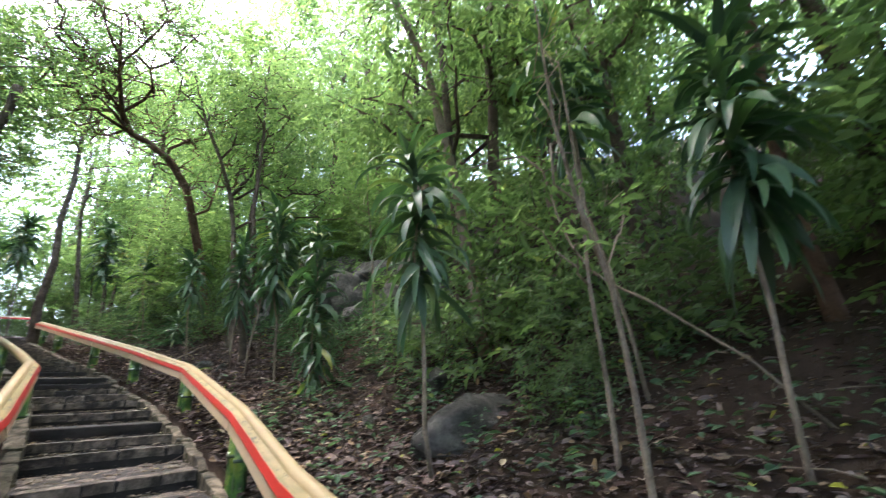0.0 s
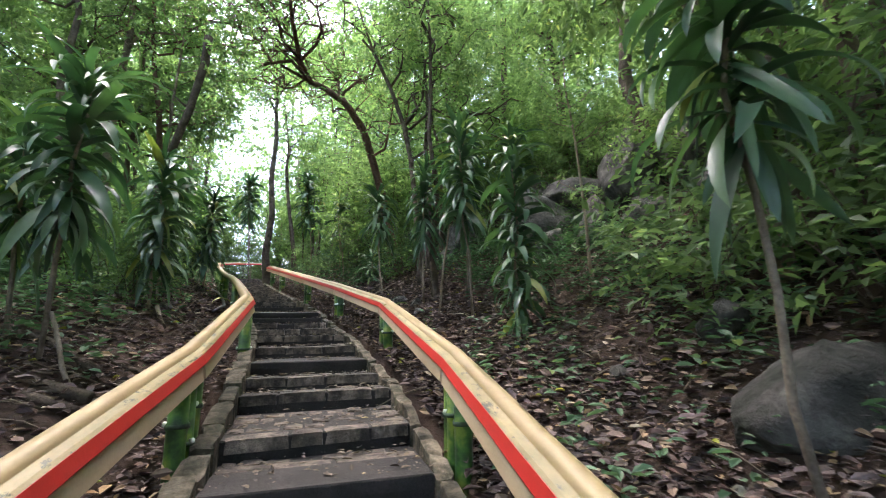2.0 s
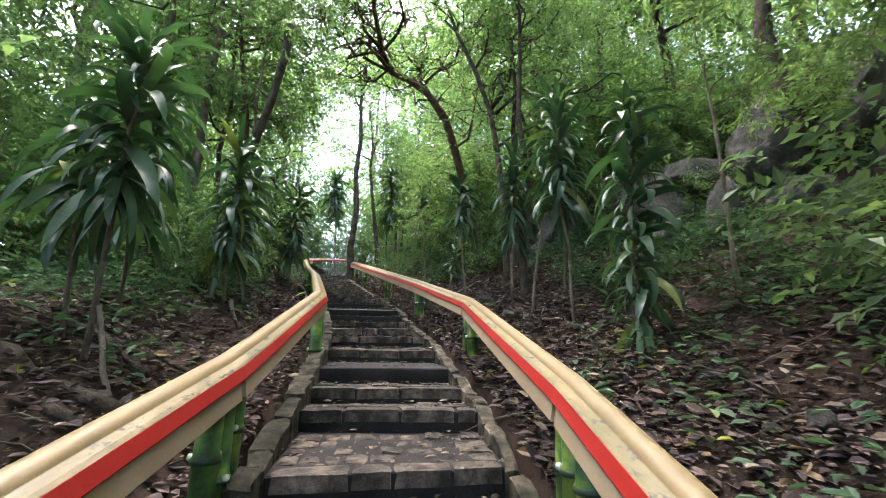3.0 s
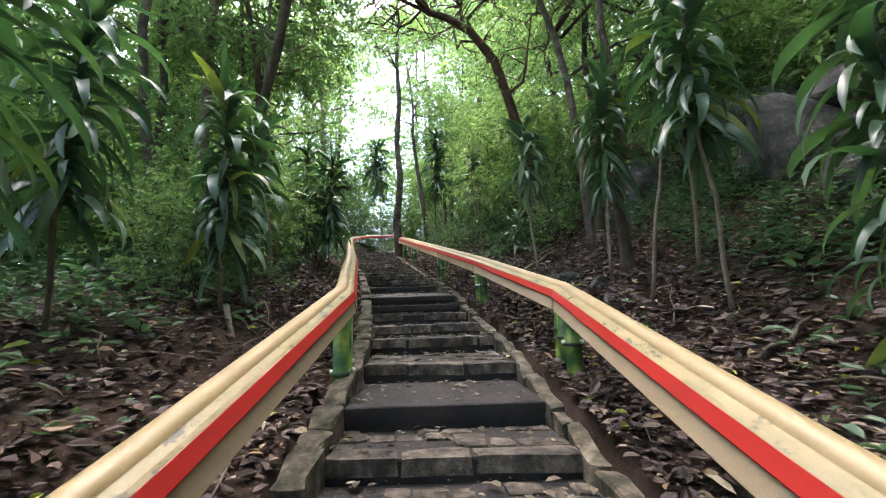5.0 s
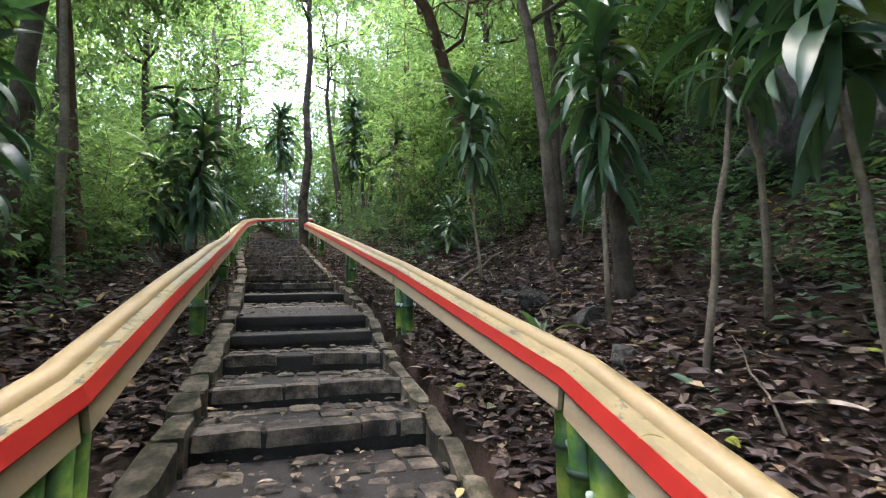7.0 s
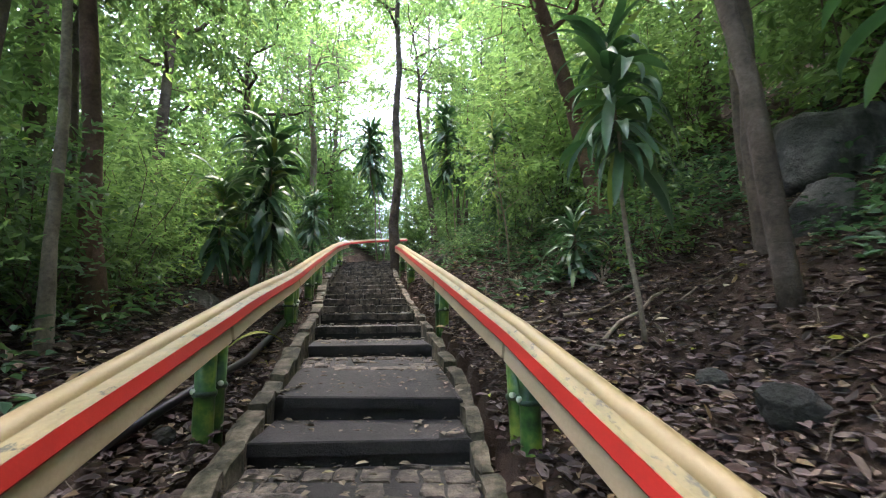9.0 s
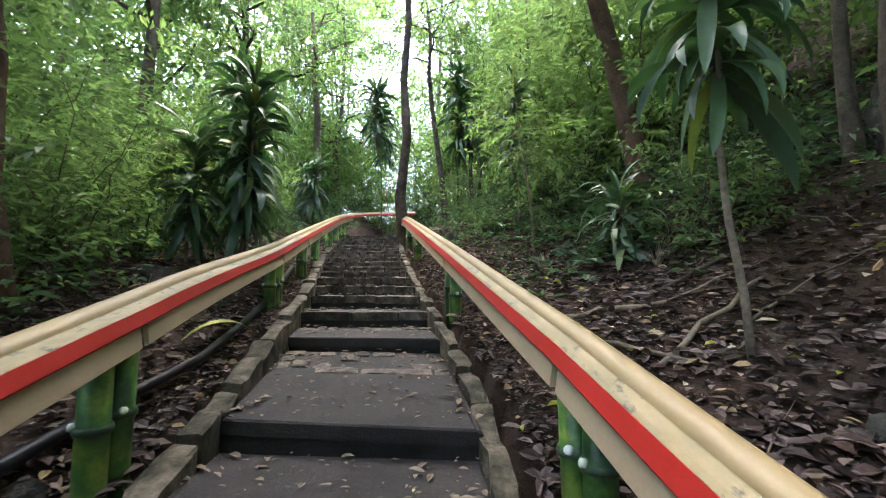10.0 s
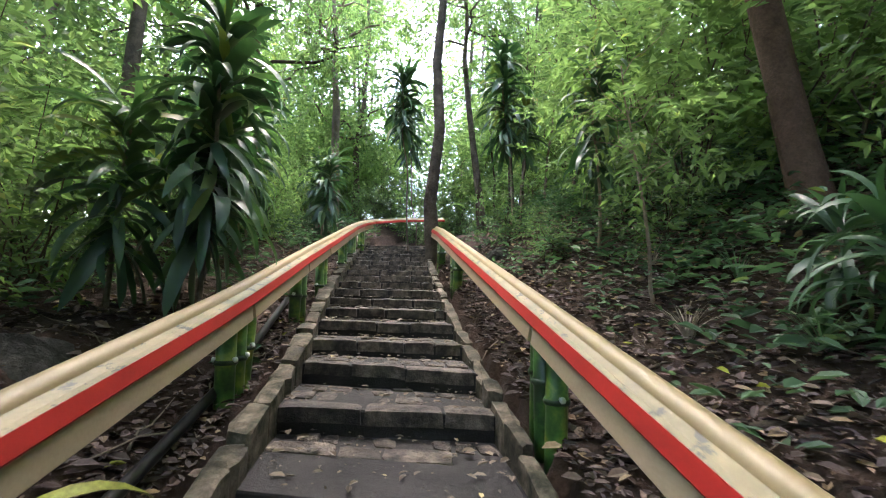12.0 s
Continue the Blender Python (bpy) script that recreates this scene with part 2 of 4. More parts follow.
STAIR_R = curve([(-8, 1.0), (0, 1.02), (4, 1.12), (6, 1.18), (7.2, 1.17), (9.1, 0.98), (10.2, 0.87), (11.5, 0.6), (13, 0.42), (14.6, 0.06), (15.5, -0.18), (17.6, -0.72), (20.7, -1.45), (23.0, -1.9), (26, -2.2)])
STAIR_L = curve([(-8, -0.5), (0, -0.42), (5.6, -0.33), (7.4, -0.4), (9.6, -0.52), (10.2, -0.6), (12.2, -0.97), (13.3, -1.18), (14.6, -1.5), (15.9, -1.8), (16.8, -2.05), (18.6, -2.6), (21, -3.2), (24.2, -3.94), (26, -4.2)])
SLOPE = curve([(-30, -1.2), (-8, -0.35), (0, -0.12), (1.4, 0.0), (2.4, 0.2), (3.3, 0.34), (4.3, 0.588), (26, 5.66), (32, 6.9), (45, 8.4), (120, 9.0)])
RISE_R = curve([(0, 0), (0.25, 0.02), (1.6, 0.5), (2.6, 0.98), (4.6, 2.0), (9, 5.0), (20, 12.0), (70, 26)])
RISE_L = curve([(0, 0), (0.3, 0.0), (1.2, 0.5), (2.4, 0.72), (5, 0.75), (9, 0.4), (30, -1.0), (70, -2.0)])


def ground(x, y):
    """The height of the bare ground."""
    right, left = STAIR_R(y) + 0.22, STAIR_L(y) - 0.22
    z = SLOPE(y) + np.where(x > right, RISE_R(np.maximum(x - right, 0)), np.where(x < left, RISE_L(np.maximum(left - x, 0)), -0.35))
    near = np.clip(np.maximum(x - right, left - x) / 0.8, 0, 1)
    return z + near * (0.07 * np.sin(1.9 * x + 0.6 * y) * np.sin(1.3 * y - 0.7 * x) + 0.03 * np.sin(5.1 * x + 2.0 * y) * np.sin(4.3 * y))


# ---- large structure: ground, stairs, kerbs, handrails ----
def build_ground():
    xs = np.unique(np.concatenate([np.linspace(-90, -7, 26), np.linspace(-7, 9, 130), np.linspace(9, 90, 26)]))
    ys = np.unique(np.concatenate([np.linspace(-60, -4, 16), np.linspace(-4, 28, 220), np.linspace(28, 140, 24)]))
    gx, gy = np.meshgrid(xs, ys)
    v = np.stack([gx, gy, ground(gx, gy)], -1).reshape(-1, 3)
    n = len(xs)
    i = (np.arange(len(ys) - 1)[:, None] * n + np.arange(n - 1)).ravel()
    tagged(new("ground", mesh_from("ground", v, np.stack([i, i + 1, i + n + 1, i + n], -1), SOIL)),
           "dark brown forest soil on a slope", "ground", kind="structure")


build_ground()

NOSINGS = [-2.6, -1.5, -0.4, 0.7, 1.6, 2.5, 3.35, 4.15, 5.05, 5.92, 6.95, 7.55, 8.25, 9.2, 10.1, 10.75, 11.45, 12.1, 12.72, 14.55, 15.4, 16.05, 16.65,
           17.3, 17.9, 18.45, 19.05, 19.6, 20.2, 20.8, 21.4, 22.0, 22.6, 23.2, 23.8, 24.4, 25.0, 25.6]
STEP_Z = [float(SLOPE(y)) - {14.55: 0.08, 15.4: 0.04, 12.72: -0.03}.get(y, 0.0) for y in NOSINGS]
SLABS = {12: "cement", 17: "cement", 18: "half", 8: "half", 19: "half"}


def build_stairs():
    stairs = base("stairs", (0, 0, 0), "worn dark stone garden steps with leaf litter", "stairs", kind="structure")
    rnd = random.Random(5)
    stones, rest = 0, []
    for i, y0 in enumerate(NOSINGS[:-1]):
        y1, z = NOSINGS[i + 1] + 0.06, STEP_Z[i]
        skew = 0.06 * math.sin(i * 2.3)
        across = lambda u, y: (float(STAIR_L(y)) - 0.02) * (1 - u) + (float(STAIR_R(y)) + 0.02) * u
        back = max(0.0, STEP_Z[i + 1] - (0.12 if y1 - y0 > 1.2 else 0.175) - z)
        at = lambda u, y, dz=0: (across(u, y), y + skew * (u - 0.5) * 2 * max(0, 1 - (y - y0) / 0.5), z + dz + back * (y - y0) / (y1 - y0))
        # near-black bed: dark joints on top, the risers' shade painted on its front
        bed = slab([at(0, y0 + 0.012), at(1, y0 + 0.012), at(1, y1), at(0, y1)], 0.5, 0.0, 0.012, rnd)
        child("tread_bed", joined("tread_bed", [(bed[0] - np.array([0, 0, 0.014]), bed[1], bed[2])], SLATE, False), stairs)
        style = SLABS.get(i, "stone")
        depth = y1 - 0.06 - y0
        v0 = 0.0
        if style == "cement":
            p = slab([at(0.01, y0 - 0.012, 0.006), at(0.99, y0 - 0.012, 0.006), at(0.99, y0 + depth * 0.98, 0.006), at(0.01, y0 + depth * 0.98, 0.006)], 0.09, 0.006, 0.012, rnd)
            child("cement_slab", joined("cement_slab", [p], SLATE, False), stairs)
            continue
        if style == "half":
            p = slab([at(0.01, y0 - 0.012, 0.008), at(0.98, y0 - 0.012, 0.008), at(0.98, y0 + depth * 0.56, 0.008), at(0.01, y0 + depth * 0.56, 0.008)], 0.09, 0.006, 0.012, rnd)
            child("cement_slab", joined("cement_slab", [p], SLATE, False), stairs)
            v0 = depth * 0.58
        row, y = 0, y0 - 0.01 + v0
        while y < y0 + depth - 0.05:
            d = min(rnd.uniform(0.14, 0.24), y0 + depth - y)
            u = 0.015
            while u < 0.95:
                w = rnd.uniform(0.08, 0.16) if row else rnd.uniform(0.16, 0.42)
                u2 = min(u + w, 0.985)
                if 0.985 - u2 < 0.08:
                    u2 = 0.985
                if rnd.random() < (0.97 if row == 0 and not v0 else 0.72):
                    lift = rnd.uniform(-0.01, 0.01)
                    p = worn([at(u + 0.009, y + 0.01, lift), at(u2 - 0.009, y + 0.01, lift), at(u2 - 0.009, y + d - 0.016, lift), at(u + 0.009, y + d - 0.016, lift)],
                             0.1 if row == 0 else 0.05, 0.012, 0.006, rnd)
                    if 2.0 < y < 15.6 and stones < 330:
                        child("stone", joined("stone", [p], STONE, False), stairs)
                        stones += 1
                    else:
                        rest.append(p)
                u = u2
            y += d
            row += 1
    tagged(child("stone_rest", joined("stone_rest", rest, STONE, False), stairs), kind="stuff")


def build_kerb(name, edge, side, wide, high):
    kerb = base(name, (0, 0, 0), "low kerb of weathered mossy stone blocks along the steps", "kerb", kind="structure")
    rnd = random.Random(11 + side)
    y = -3.0
    while y < 25.4:
        d = rnd.uniform(0.26, 0.52)
        a, b = float(edge(y + 0.012)), float(edge(y + d - 0.012))
        w = wide * rnd.uniform(0.85, 1.2) * side
        z0, z1 = float(SLOPE(y)) + high + rnd.uniform(-0.03, 0.03), float(SLOPE(y + d)) + high + rnd.uniform(-0.03, 0.03)
        c = [(a, y + 0.012, z0), (a + w, y + 0.012, z0), (b + w, y + d - 0.012, z1), (b, y + d - 0.012, z1)]
        p = worn(c if side > 0 else c[::-1], 0.42, 0.018, 0.011, rnd)
        child("kerb_stone", joined("kerb_stone", [p], KERB, False), kerb)
        y += d


RAIL_R = [(0.98, -2.2), (1.0, -1.2), (1.06, 2.2), (1.33, 5.27), (1.38, 8.98), (0.81, 12.08), (0.1, 15.2), (-0.87, 19.3), (-1.42, 21.6), (-2.0, 23.6)]
RAIL_L = [(-0.7, -2.4), (-0.72, -0.8), (-0.7, 2.4), (-0.5, 5.65), (-0.56, 8.9), (-1.26, 12.25), (-2.0, 15.42), (-2.47, 17.4), (-2.82, 18.95), (-3.32, 21.2), (-3.68, 22.8), (-3.9, 24.2), (-3.9, 25.2), (-3.1, 26.6), (-2.0, 27.2)]


def rail_point(p, h):
    return Vector((p[0], p[1], float(SLOPE(p[1])) + h))


def strip(line, profile, closed=True):
    """A profile (sideways, up) carried along a bent line: verts, quads, end caps."""
    n, vs, qs = len(profile), [], []
    for i, p in enumerate(line):
        d = line[min(i + 1, len(line) - 1)] - line[max(i - 1, 0)]
        side = Vector((d.y, -d.x, 0)).normalized()
        for s, u in profile:
            vs.append(p + side * s + Vector((0, 0, u)))
    for i in range(len(line) - 1):
        for k in range(n if closed else n - 1):
            a, b = i * n + k, i * n + (k + 1) % n
            qs.append((a, b, b + n, a + n))
    ts = [(0, k, k + 1) for k in range(1, n - 1)] + [((len(line) - 1) * n, (len(line) - 1) * n + k + 1, (len(line) - 1) * n + k) for k in range(1, n - 1)]
    return np.array(vs), np.array(qs), np.array(ts)


def culm_post(name, parent, at, height, rnd, r=0.05):
    """One thick bamboo culm: a swelling at each joint."""
    pts, rad = [], []
    lean = Vector((rnd.uniform(-0.02, 0.02), rnd.uniform(-0.02, 0.02), 0))
    joints = [height * 0.42 + rnd.uniform(-0.04, 0.04)]
    zs = sorted([-0.15, 0.0, 0.06, height] + [j + o for j in joints for o in (-0.03, -0.012, 0.012, 0.03)])
    for z in zs:
        pts.append(Vector(at) + lean * (z / height) + Vector((0, 0, z)))
        rad.append(r * (1.16 if any(abs(z - j) < 0.02 for j in joints) else 1.0))
    post = child("culm", joined("culm", [tube(pts, rad, 12)], CULM), parent)
    for j in joints:
        p = Vector(at) + lean * (j / height) + Vector((0, 0, j))
        child("culm_ring", joined("culm_ring", [tube([p - Vector((0, 0, 0.016)), p, p + Vector((0, 0, 0.016))], [r * 1.17, r * 1.22, r * 1.17], 12)], NODE_RING), post)
        a = rnd.uniform(0, 6.28)
        # two whitish nubs per ring, modelled in place of wet glints
        for w in (a, a + 2.3):
            o = Vector((math.cos(w), math.sin(w), 0.25)).normalized()
            child("branch_stub", joined("branch_stub", [tube([p + o * r, p + o * (r * 1.34), p + o * (r * 1.4)], [0.021, 0.018, 0.01], 8)], GLINT), post, "pale nub painted as a wet glint")
    return post


def build_rail(name, corners, posts, inward, seed):
    """A handrail: round pole outside, weathered ledge inside it, red band, cream board below, on bamboo posts."""
    rnd = random.Random(seed)
    rail = base(name, (corners[0][0], corners[0][1], 0), "cream painted handrail with a red band, on green bamboo posts", "handrail")
    rail.matrix_world = Matrix()
    fine = []
    for i in range(len(corners) - 1):
        a, b = Vector((*corners[i], 0)), Vector((*corners[i + 1], 0))
        for k in range(6):
            fine.append(a.lerp(b, k / 6))
    fine.append(Vector((*corners[-1], 0)))
    # the poles are straight from post to post
    lift = curve([(3, 0), (6, 0), (8, 0.04), (10.5, 0.1), (13, 0.1), (15.2, 0.02), (30, 0.0)]) if inward > 0 else curve([(0, 0), (30, 0.0)])
    line = [rail_point(p, 0.028 + float(lift(p.y))) for p in fine]
    s = inward
    o = lambda prof: [(x * s, u) for x, u in prof] if s > 0 else [(x * s, u) for x, u in prof][::-1]
    ring = [(-0.082 + 0.06 * math.cos(a), 0.69 + 0.06 * math.sin(a)) for a in np.linspace(0, 2 * math.pi, 15)[:-1]]
    child("top_pole", joined("top_pole", [strip(line, o(ring))], CREAM), rail, "round cream pole")
    ledge = [(-0.06, 0.715), (-0.04, 0.718), (-0.022, 0.706), (0.012, 0.692), (0.03, 0.680), (0.03, 0.66), (-0.05, 0.63)]
    child("ledge", joined("ledge", [strip(line, o(ledge))], CREAM_WORN, False), rail, "weathered cream ledge stained with lichen")
    red = [(0.016, 0.676), (0.034, 0.680), (0.060, 0.617), (0.056, 0.608), (0.034, 0.604)]
    child("red_band", joined("red_band", [strip(line, o(red))], RED, False), rail, "red painted band")
    board = [(0.012, 0.61), (0.040, 0.61), (0.058, 0.50), (0.056, 0.495), (0.034, 0.495)]
    ys = [p.y for p in line]
    spot = lambda y: Vector((float(np.interp(y, ys, [p.x for p in line])), y, float(np.interp(y, ys, [p.z for p in line]))))
    last = len(line) - 1 if corners[-1][1] > corners[-2][1] + 1 else ys.index(max(ys))
    cuts = [line[0].y + 0.01] + posts + [min(ys[last], 25.0) - 0.01]
    for a, b in zip(cuts, cuts[1:]):
        seg = [spot(a + 0.03)] + [p for p in line if a + 0.1 < p.y < b - 0.1] + [spot(b - 0.03)]
        child("board", joined("board", [strip(seg, o(board))], CREAM_FLAT, False), rail, "cream board")
    for i, y in enumerate(posts):
        p = spot(y)
        d = (spot(y + 0.1) - spot(y - 0.1)).normalized()
        sd = Vector((d.y, -d.x, 0)).normalized() * s
        for k, (along, out) in enumerate(((-0.16, -0.06), (0.0, -0.05), (0.16, -0.065))):
            if k == 2 and i % 3 == 1:
                continue
            q = p + d * along + sd * out
            foot = float(min(ground(q.x, q.y), SLOPE(q.y) + 0.05)) - 0.04
            culm_post("culm", rail, (q.x, q.y, foot), p.z + (q.y - p.y) * 0.234 + 0.655 - foot, rnd, rnd.uniform(0.066, 0.076))
    return rail


build_stairs()
build_kerb("kerb_east", STAIR_R, 1, 0.11, 0.005)
build_kerb("kerb_west", STAIR_L, -1, 0.16, 0.07)
build_rail("handrail", RAIL_R, [-1.2, 2.2, 5.27, 8.98, 12.08, 15.2, 19.3, 21.6], -1, 3)
build_rail("handrail", RAIL_L, [-0.8, 2.4, 5.65, 8.9, 12.25, 15.42, 17.4, 18.95, 21.2, 22.8, 24.2], 1, 4)


# ---- plants ----
def unit(v):
    return v / np.maximum(np.linalg.norm(v, axis=-1, keepdims=True), 1e-9)


def leaf_cloud(at, way, up, length, width=0.42, fold=0.12):
    """Many small folded leaves: from at, along way, their faces towards up."""
    side = unit(np.cross(way, up))
    face = np.cross(side, way)
    l = np.asarray(length)[:, None]
    mid = at + way * l * 0.45
    v = np.stack([at, mid + side * l * width * 0.5 + face * l * fold, at + way * l - face * l * 0.1, mid - side * l * width * 0.5 + face * l * fold], 1)
    i = np.arange(len(at))[:, None] * 4
    f = np.concatenate([i + np.array([[0, 1, 2]]), i + np.array([[0, 2, 3]])])
    return v.reshape(-1, 3), f


def broad_leaves(at, way, up, length, width=0.44, fold=0.08):
    """Like leaf_cloud, with a rounder outline."""
    side = unit(np.cross(way, up))
    face = np.cross(side, way)
    l = np.asarray(length)[:, None]
    w, k = side * l * width * 0.5, face * l * fold
    rows = [at, at + way * l * 0.28 + w * 0.85 + k, at + way * l * 0.68 + w * 0.8 + k * 1.4, at + way * l - k * 0.6, at + way * l * 0.68 - w * 0.8 + k * 1.4, at + way * l * 0.28 - w * 0.85 + k]
    i = np.arange(len(at))[:, None] * 6
    return np.stack(rows, 1).reshape(-1, 3), np.concatenate([i + np.array([[0, 1, 2, 3]]), i + np.array([[0, 3, 4, 5]])])


def sprays(rng, at, way, count, twig, leaf, flat=0.5, width=0.42):
    """Twigs with leaves on both sides; at and way: one row for each twig."""
    n = len(at)
    up = unit(np.array([0, 0, 1.0]) + rng.normal(0, flat, (n, 3)))
    side = unit(np.cross(way, up))
    k = np.linspace(0.1, 1.0, count)[None, :, None]
    length = twig * rng.uniform(0.6, 1.3, (n, 1, 1))
    p = at[:, None] + way[:, None] * k * length - np.array([0, 0, 1.0]) * (k * length) ** 2 * 0.35
    sign = np.where(np.arange(count) % 2 == 0, 1, -1)[None, :, None]
    d = unit(way[:, None] * 0.6 + side[:, None] * sign + rng.normal(0, 0.25, (n, count, 3)) - np.array([0, 0, 0.25]))
    u = np.repeat(up[:, None], count, 1) + rng.normal(0, 0.3, (n, count, 3))
    s = leaf * rng.uniform(0.6, 1.25, n * count)
    return leaf_cloud(p.reshape(-1, 3), d.reshape(-1, 3), unit(u.reshape(-1, 3)), s, width)


def stacked(parts):
    vs, fs, n = [], [], 0
    for v, f in parts:
        vs.append(v), fs.append(f + n)
        n += len(v)
    return np.concatenate(vs), np.concatenate(fs)


def crook(rnd, a, b, wobble, steps=5):
    """A crooked line from a to b."""
    a, b = Vector(a), Vector(b)
    size = (b - a).length * wobble
    pts = [a]
    for i in range(1, steps):
        pts.append(a.lerp(b, i / steps) + Vector((rnd.uniform(-1, 1), rnd.uniform(-1, 1), rnd.uniform(-0.6, 1))) * size)
    return pts + [b]


def limb(rnd, a, b, r0, r1, wobble=0.06, sides=6, steps=5):
    pts = crook(rnd, a, b, wobble, steps)
    return pts, tube(pts, list(np.linspace(r0, r1, len(pts))), sides)


def tree(at, top, r, crown_r, crown_h, n_sprays, leaf, mat, label, seed, group="", leaves=CANOPY, limbs=9, low=0.45, bend=0.011, per=9):
    """A tree: a tapering trunk, crooked limbs that fork, and leaf sprays round their ends."""
    rnd, rng = random.Random(seed), np.random.default_rng(seed)
    e = base("tree", at, label, "tree", group)
    up = Vector(top) - Vector(at)
    spine = crook(rnd, (0, 0, -0.25), up, bend, 7)
    radii = [r * (1.35 if i == 0 else 1.0 - 0.72 * i / 7) for i in range(8)]
    child("trunk", joined("trunk", [trunk_mesh(spine, radii, seed)], mat), e)
    tips, woods = [], []
    for k in range(limbs):
        f = rnd.uniform(low, 0.97)
        i = min(int(f * 7), 6)
        start = spine[i].lerp(spine[i + 1], f * 7 - i)
        a = 2.4 * k + rnd.uniform(-0.5, 0.5)
        reach = crown_r * rnd.uniform(0.6, 1.05)
        end = start + Vector((math.cos(a) * reach, math.sin(a) * reach, crown_h * rnd.uniform(0.1, 0.5)))
        pts, m = limb(rnd, start, end, r * 0.42 * (1.15 - f * 0.6), r * 0.07, 0.09)
        woods.append(m)
        for j in range(3):
            s = pts[rnd.randint(2, 4)]
            e2 = s + Vector((rnd.uniform(-1, 1), rnd.uniform(-1, 1), rnd.uniform(-0.2, 0.6))) * reach * 0.5
            p2, m2 = limb(rnd, s, e2, r * 0.13, r * 0.03, 0.12, 5, 4)
            woods.append(m2)
            tips += [Vector(q) for q in p2[1:]]
        tips += pts[2:]
    tagged(child("bough", joined("bough", woods, mat), e), kind="stuff")
    tips = np.array(tips)
    at_ = tips[rng.integers(0, len(tips), n_sprays)] + rng.normal(0, 1, (n_sprays, 3)) * np.array([crown_r, crown_r, crown_h * 0.5]) * 0.16
    way = unit(unit(at_ - np.array([0, 0, at_[:, 2].mean()])) + rng.normal(0, 0.6, (n_sprays, 3)) * np.array([1, 1, 0.4]))
    v, f = sprays(rng, at_, way, per, leaf * 3.2, leaf)
    tagged(child("crown", mesh_from("crown", v, f, leaves, False), e), kind="stuff")
    return e


def trunk_mesh(points, radii, seed, sides=10, rough=0.05):
    rnd = random.Random(seed)
    out, rad = [], []
    for i in range(len(points) - 1):
        for k in range(3):
            w = Vector(points[i]).lerp(Vector(points[i + 1]), k / 3)
            out.append(w)
            rad.append((radii[i] * (1 - k / 3) + radii[i + 1] * k / 3) * rnd.uniform(1 - rough, 1 + rough))
    out.append(Vector(points[-1])), rad.append(radii[-1])
    return tube(out, rad, sides)


def stand(x, y, z=0.0):
    return Vector((x, y, float(ground(x, y)) + z))


def shrub(at, r, h, n, leaf, label, seed, leaves=SHRUB, name="shrub", category="shrub", width=0.45):
    rnd, rng = random.Random(seed), np.random.default_rng(seed)
    e = base(name, at, label, category, "undergrowth shrubs")
    woods, tips = [], []
    for k in range(7):
        a = k * 0.9 + rnd.uniform(0, 0.5)
        end = Vector((math.cos(a) * r * rnd.uniform(0.3, 0.9), math.sin(a) * r * rnd.uniform(0.3, 0.9), h * rnd.uniform(0.55, 1.0)))
        pts, m = limb(rnd, (0, 0, -0.1), end, 0.014, 0.004, 0.08, 5)
        woods.append(m)
        tips += pts[1:]
    tagged(child("stem", joined("stem", woods, BARK), e), kind="stuff")
    tips = np.array(tips)
    at_ = tips[rng.integers(0, len(tips), n)] + rng.normal(0, 1, (n, 3)) * np.array([r, r, h * 0.5]) * 0.25
    at_[:, 2] = np.maximum(at_[:, 2], 0.05)
    way = unit(unit(at_ * np.array([1, 1, 0.3])) + rng.normal(0, 0.5, (n, 3)) * np.array([1, 1, 0.5]))
    v, f = sprays(rng, at_, way, 7, leaf * 3.0, leaf, 0.4, width)
    tagged(child("foliage", mesh_from("foliage", v, f, leaves, False), e), kind="stuff")
    return e


# long strap leaves, from upright to hanging, shared by all the dracaenas
def strap_leaf(lift, droop, twist):
    n, v = 8, []
    for i in range(n + 1):
        f = i / n
        a = radians(lift) - radians(droop) * f ** 1.3
        if i == 0:
            p = Vector((0, 0, 0))
        else:
            p = p + Vector((math.cos(a), 0, math.sin(a))) / n
        w = 0.06 * (math.sin(math.pi * min(1, 0.1 + f * 0.9)) ** 0.7 + 0.12) * (1 if i < n else 0.1)
        nrm = Vector((-math.sin(a), 0, math.cos(a)))
        t = math.sin(f * 5 + twist) * 0.25
        s = Vector((0, 1, 0)) * math.cos(t) + nrm * math.sin(t)
        v += [p - s * w + nrm * w * 0.35, p.copy(), p + s * w + nrm * w * 0.35]
    q = [(i * 3 + k, i * 3 + k + 1, i * 3 + k + 4, i * 3 + k + 3) for i in range(n) for k in range(2)]
    return mesh_from("strap_leaf", np.array([tuple(x) for x in v]), np.array(q), STRAP)


STRAPS = [strap_leaf(lift, droop, i * 1.3) for i, (lift, droop) in enumerate(((76, 60), (62, 95), (46, 112), (28, 112), (4, 84), (-22, 60), (-44, 40), (-62, 24)))]


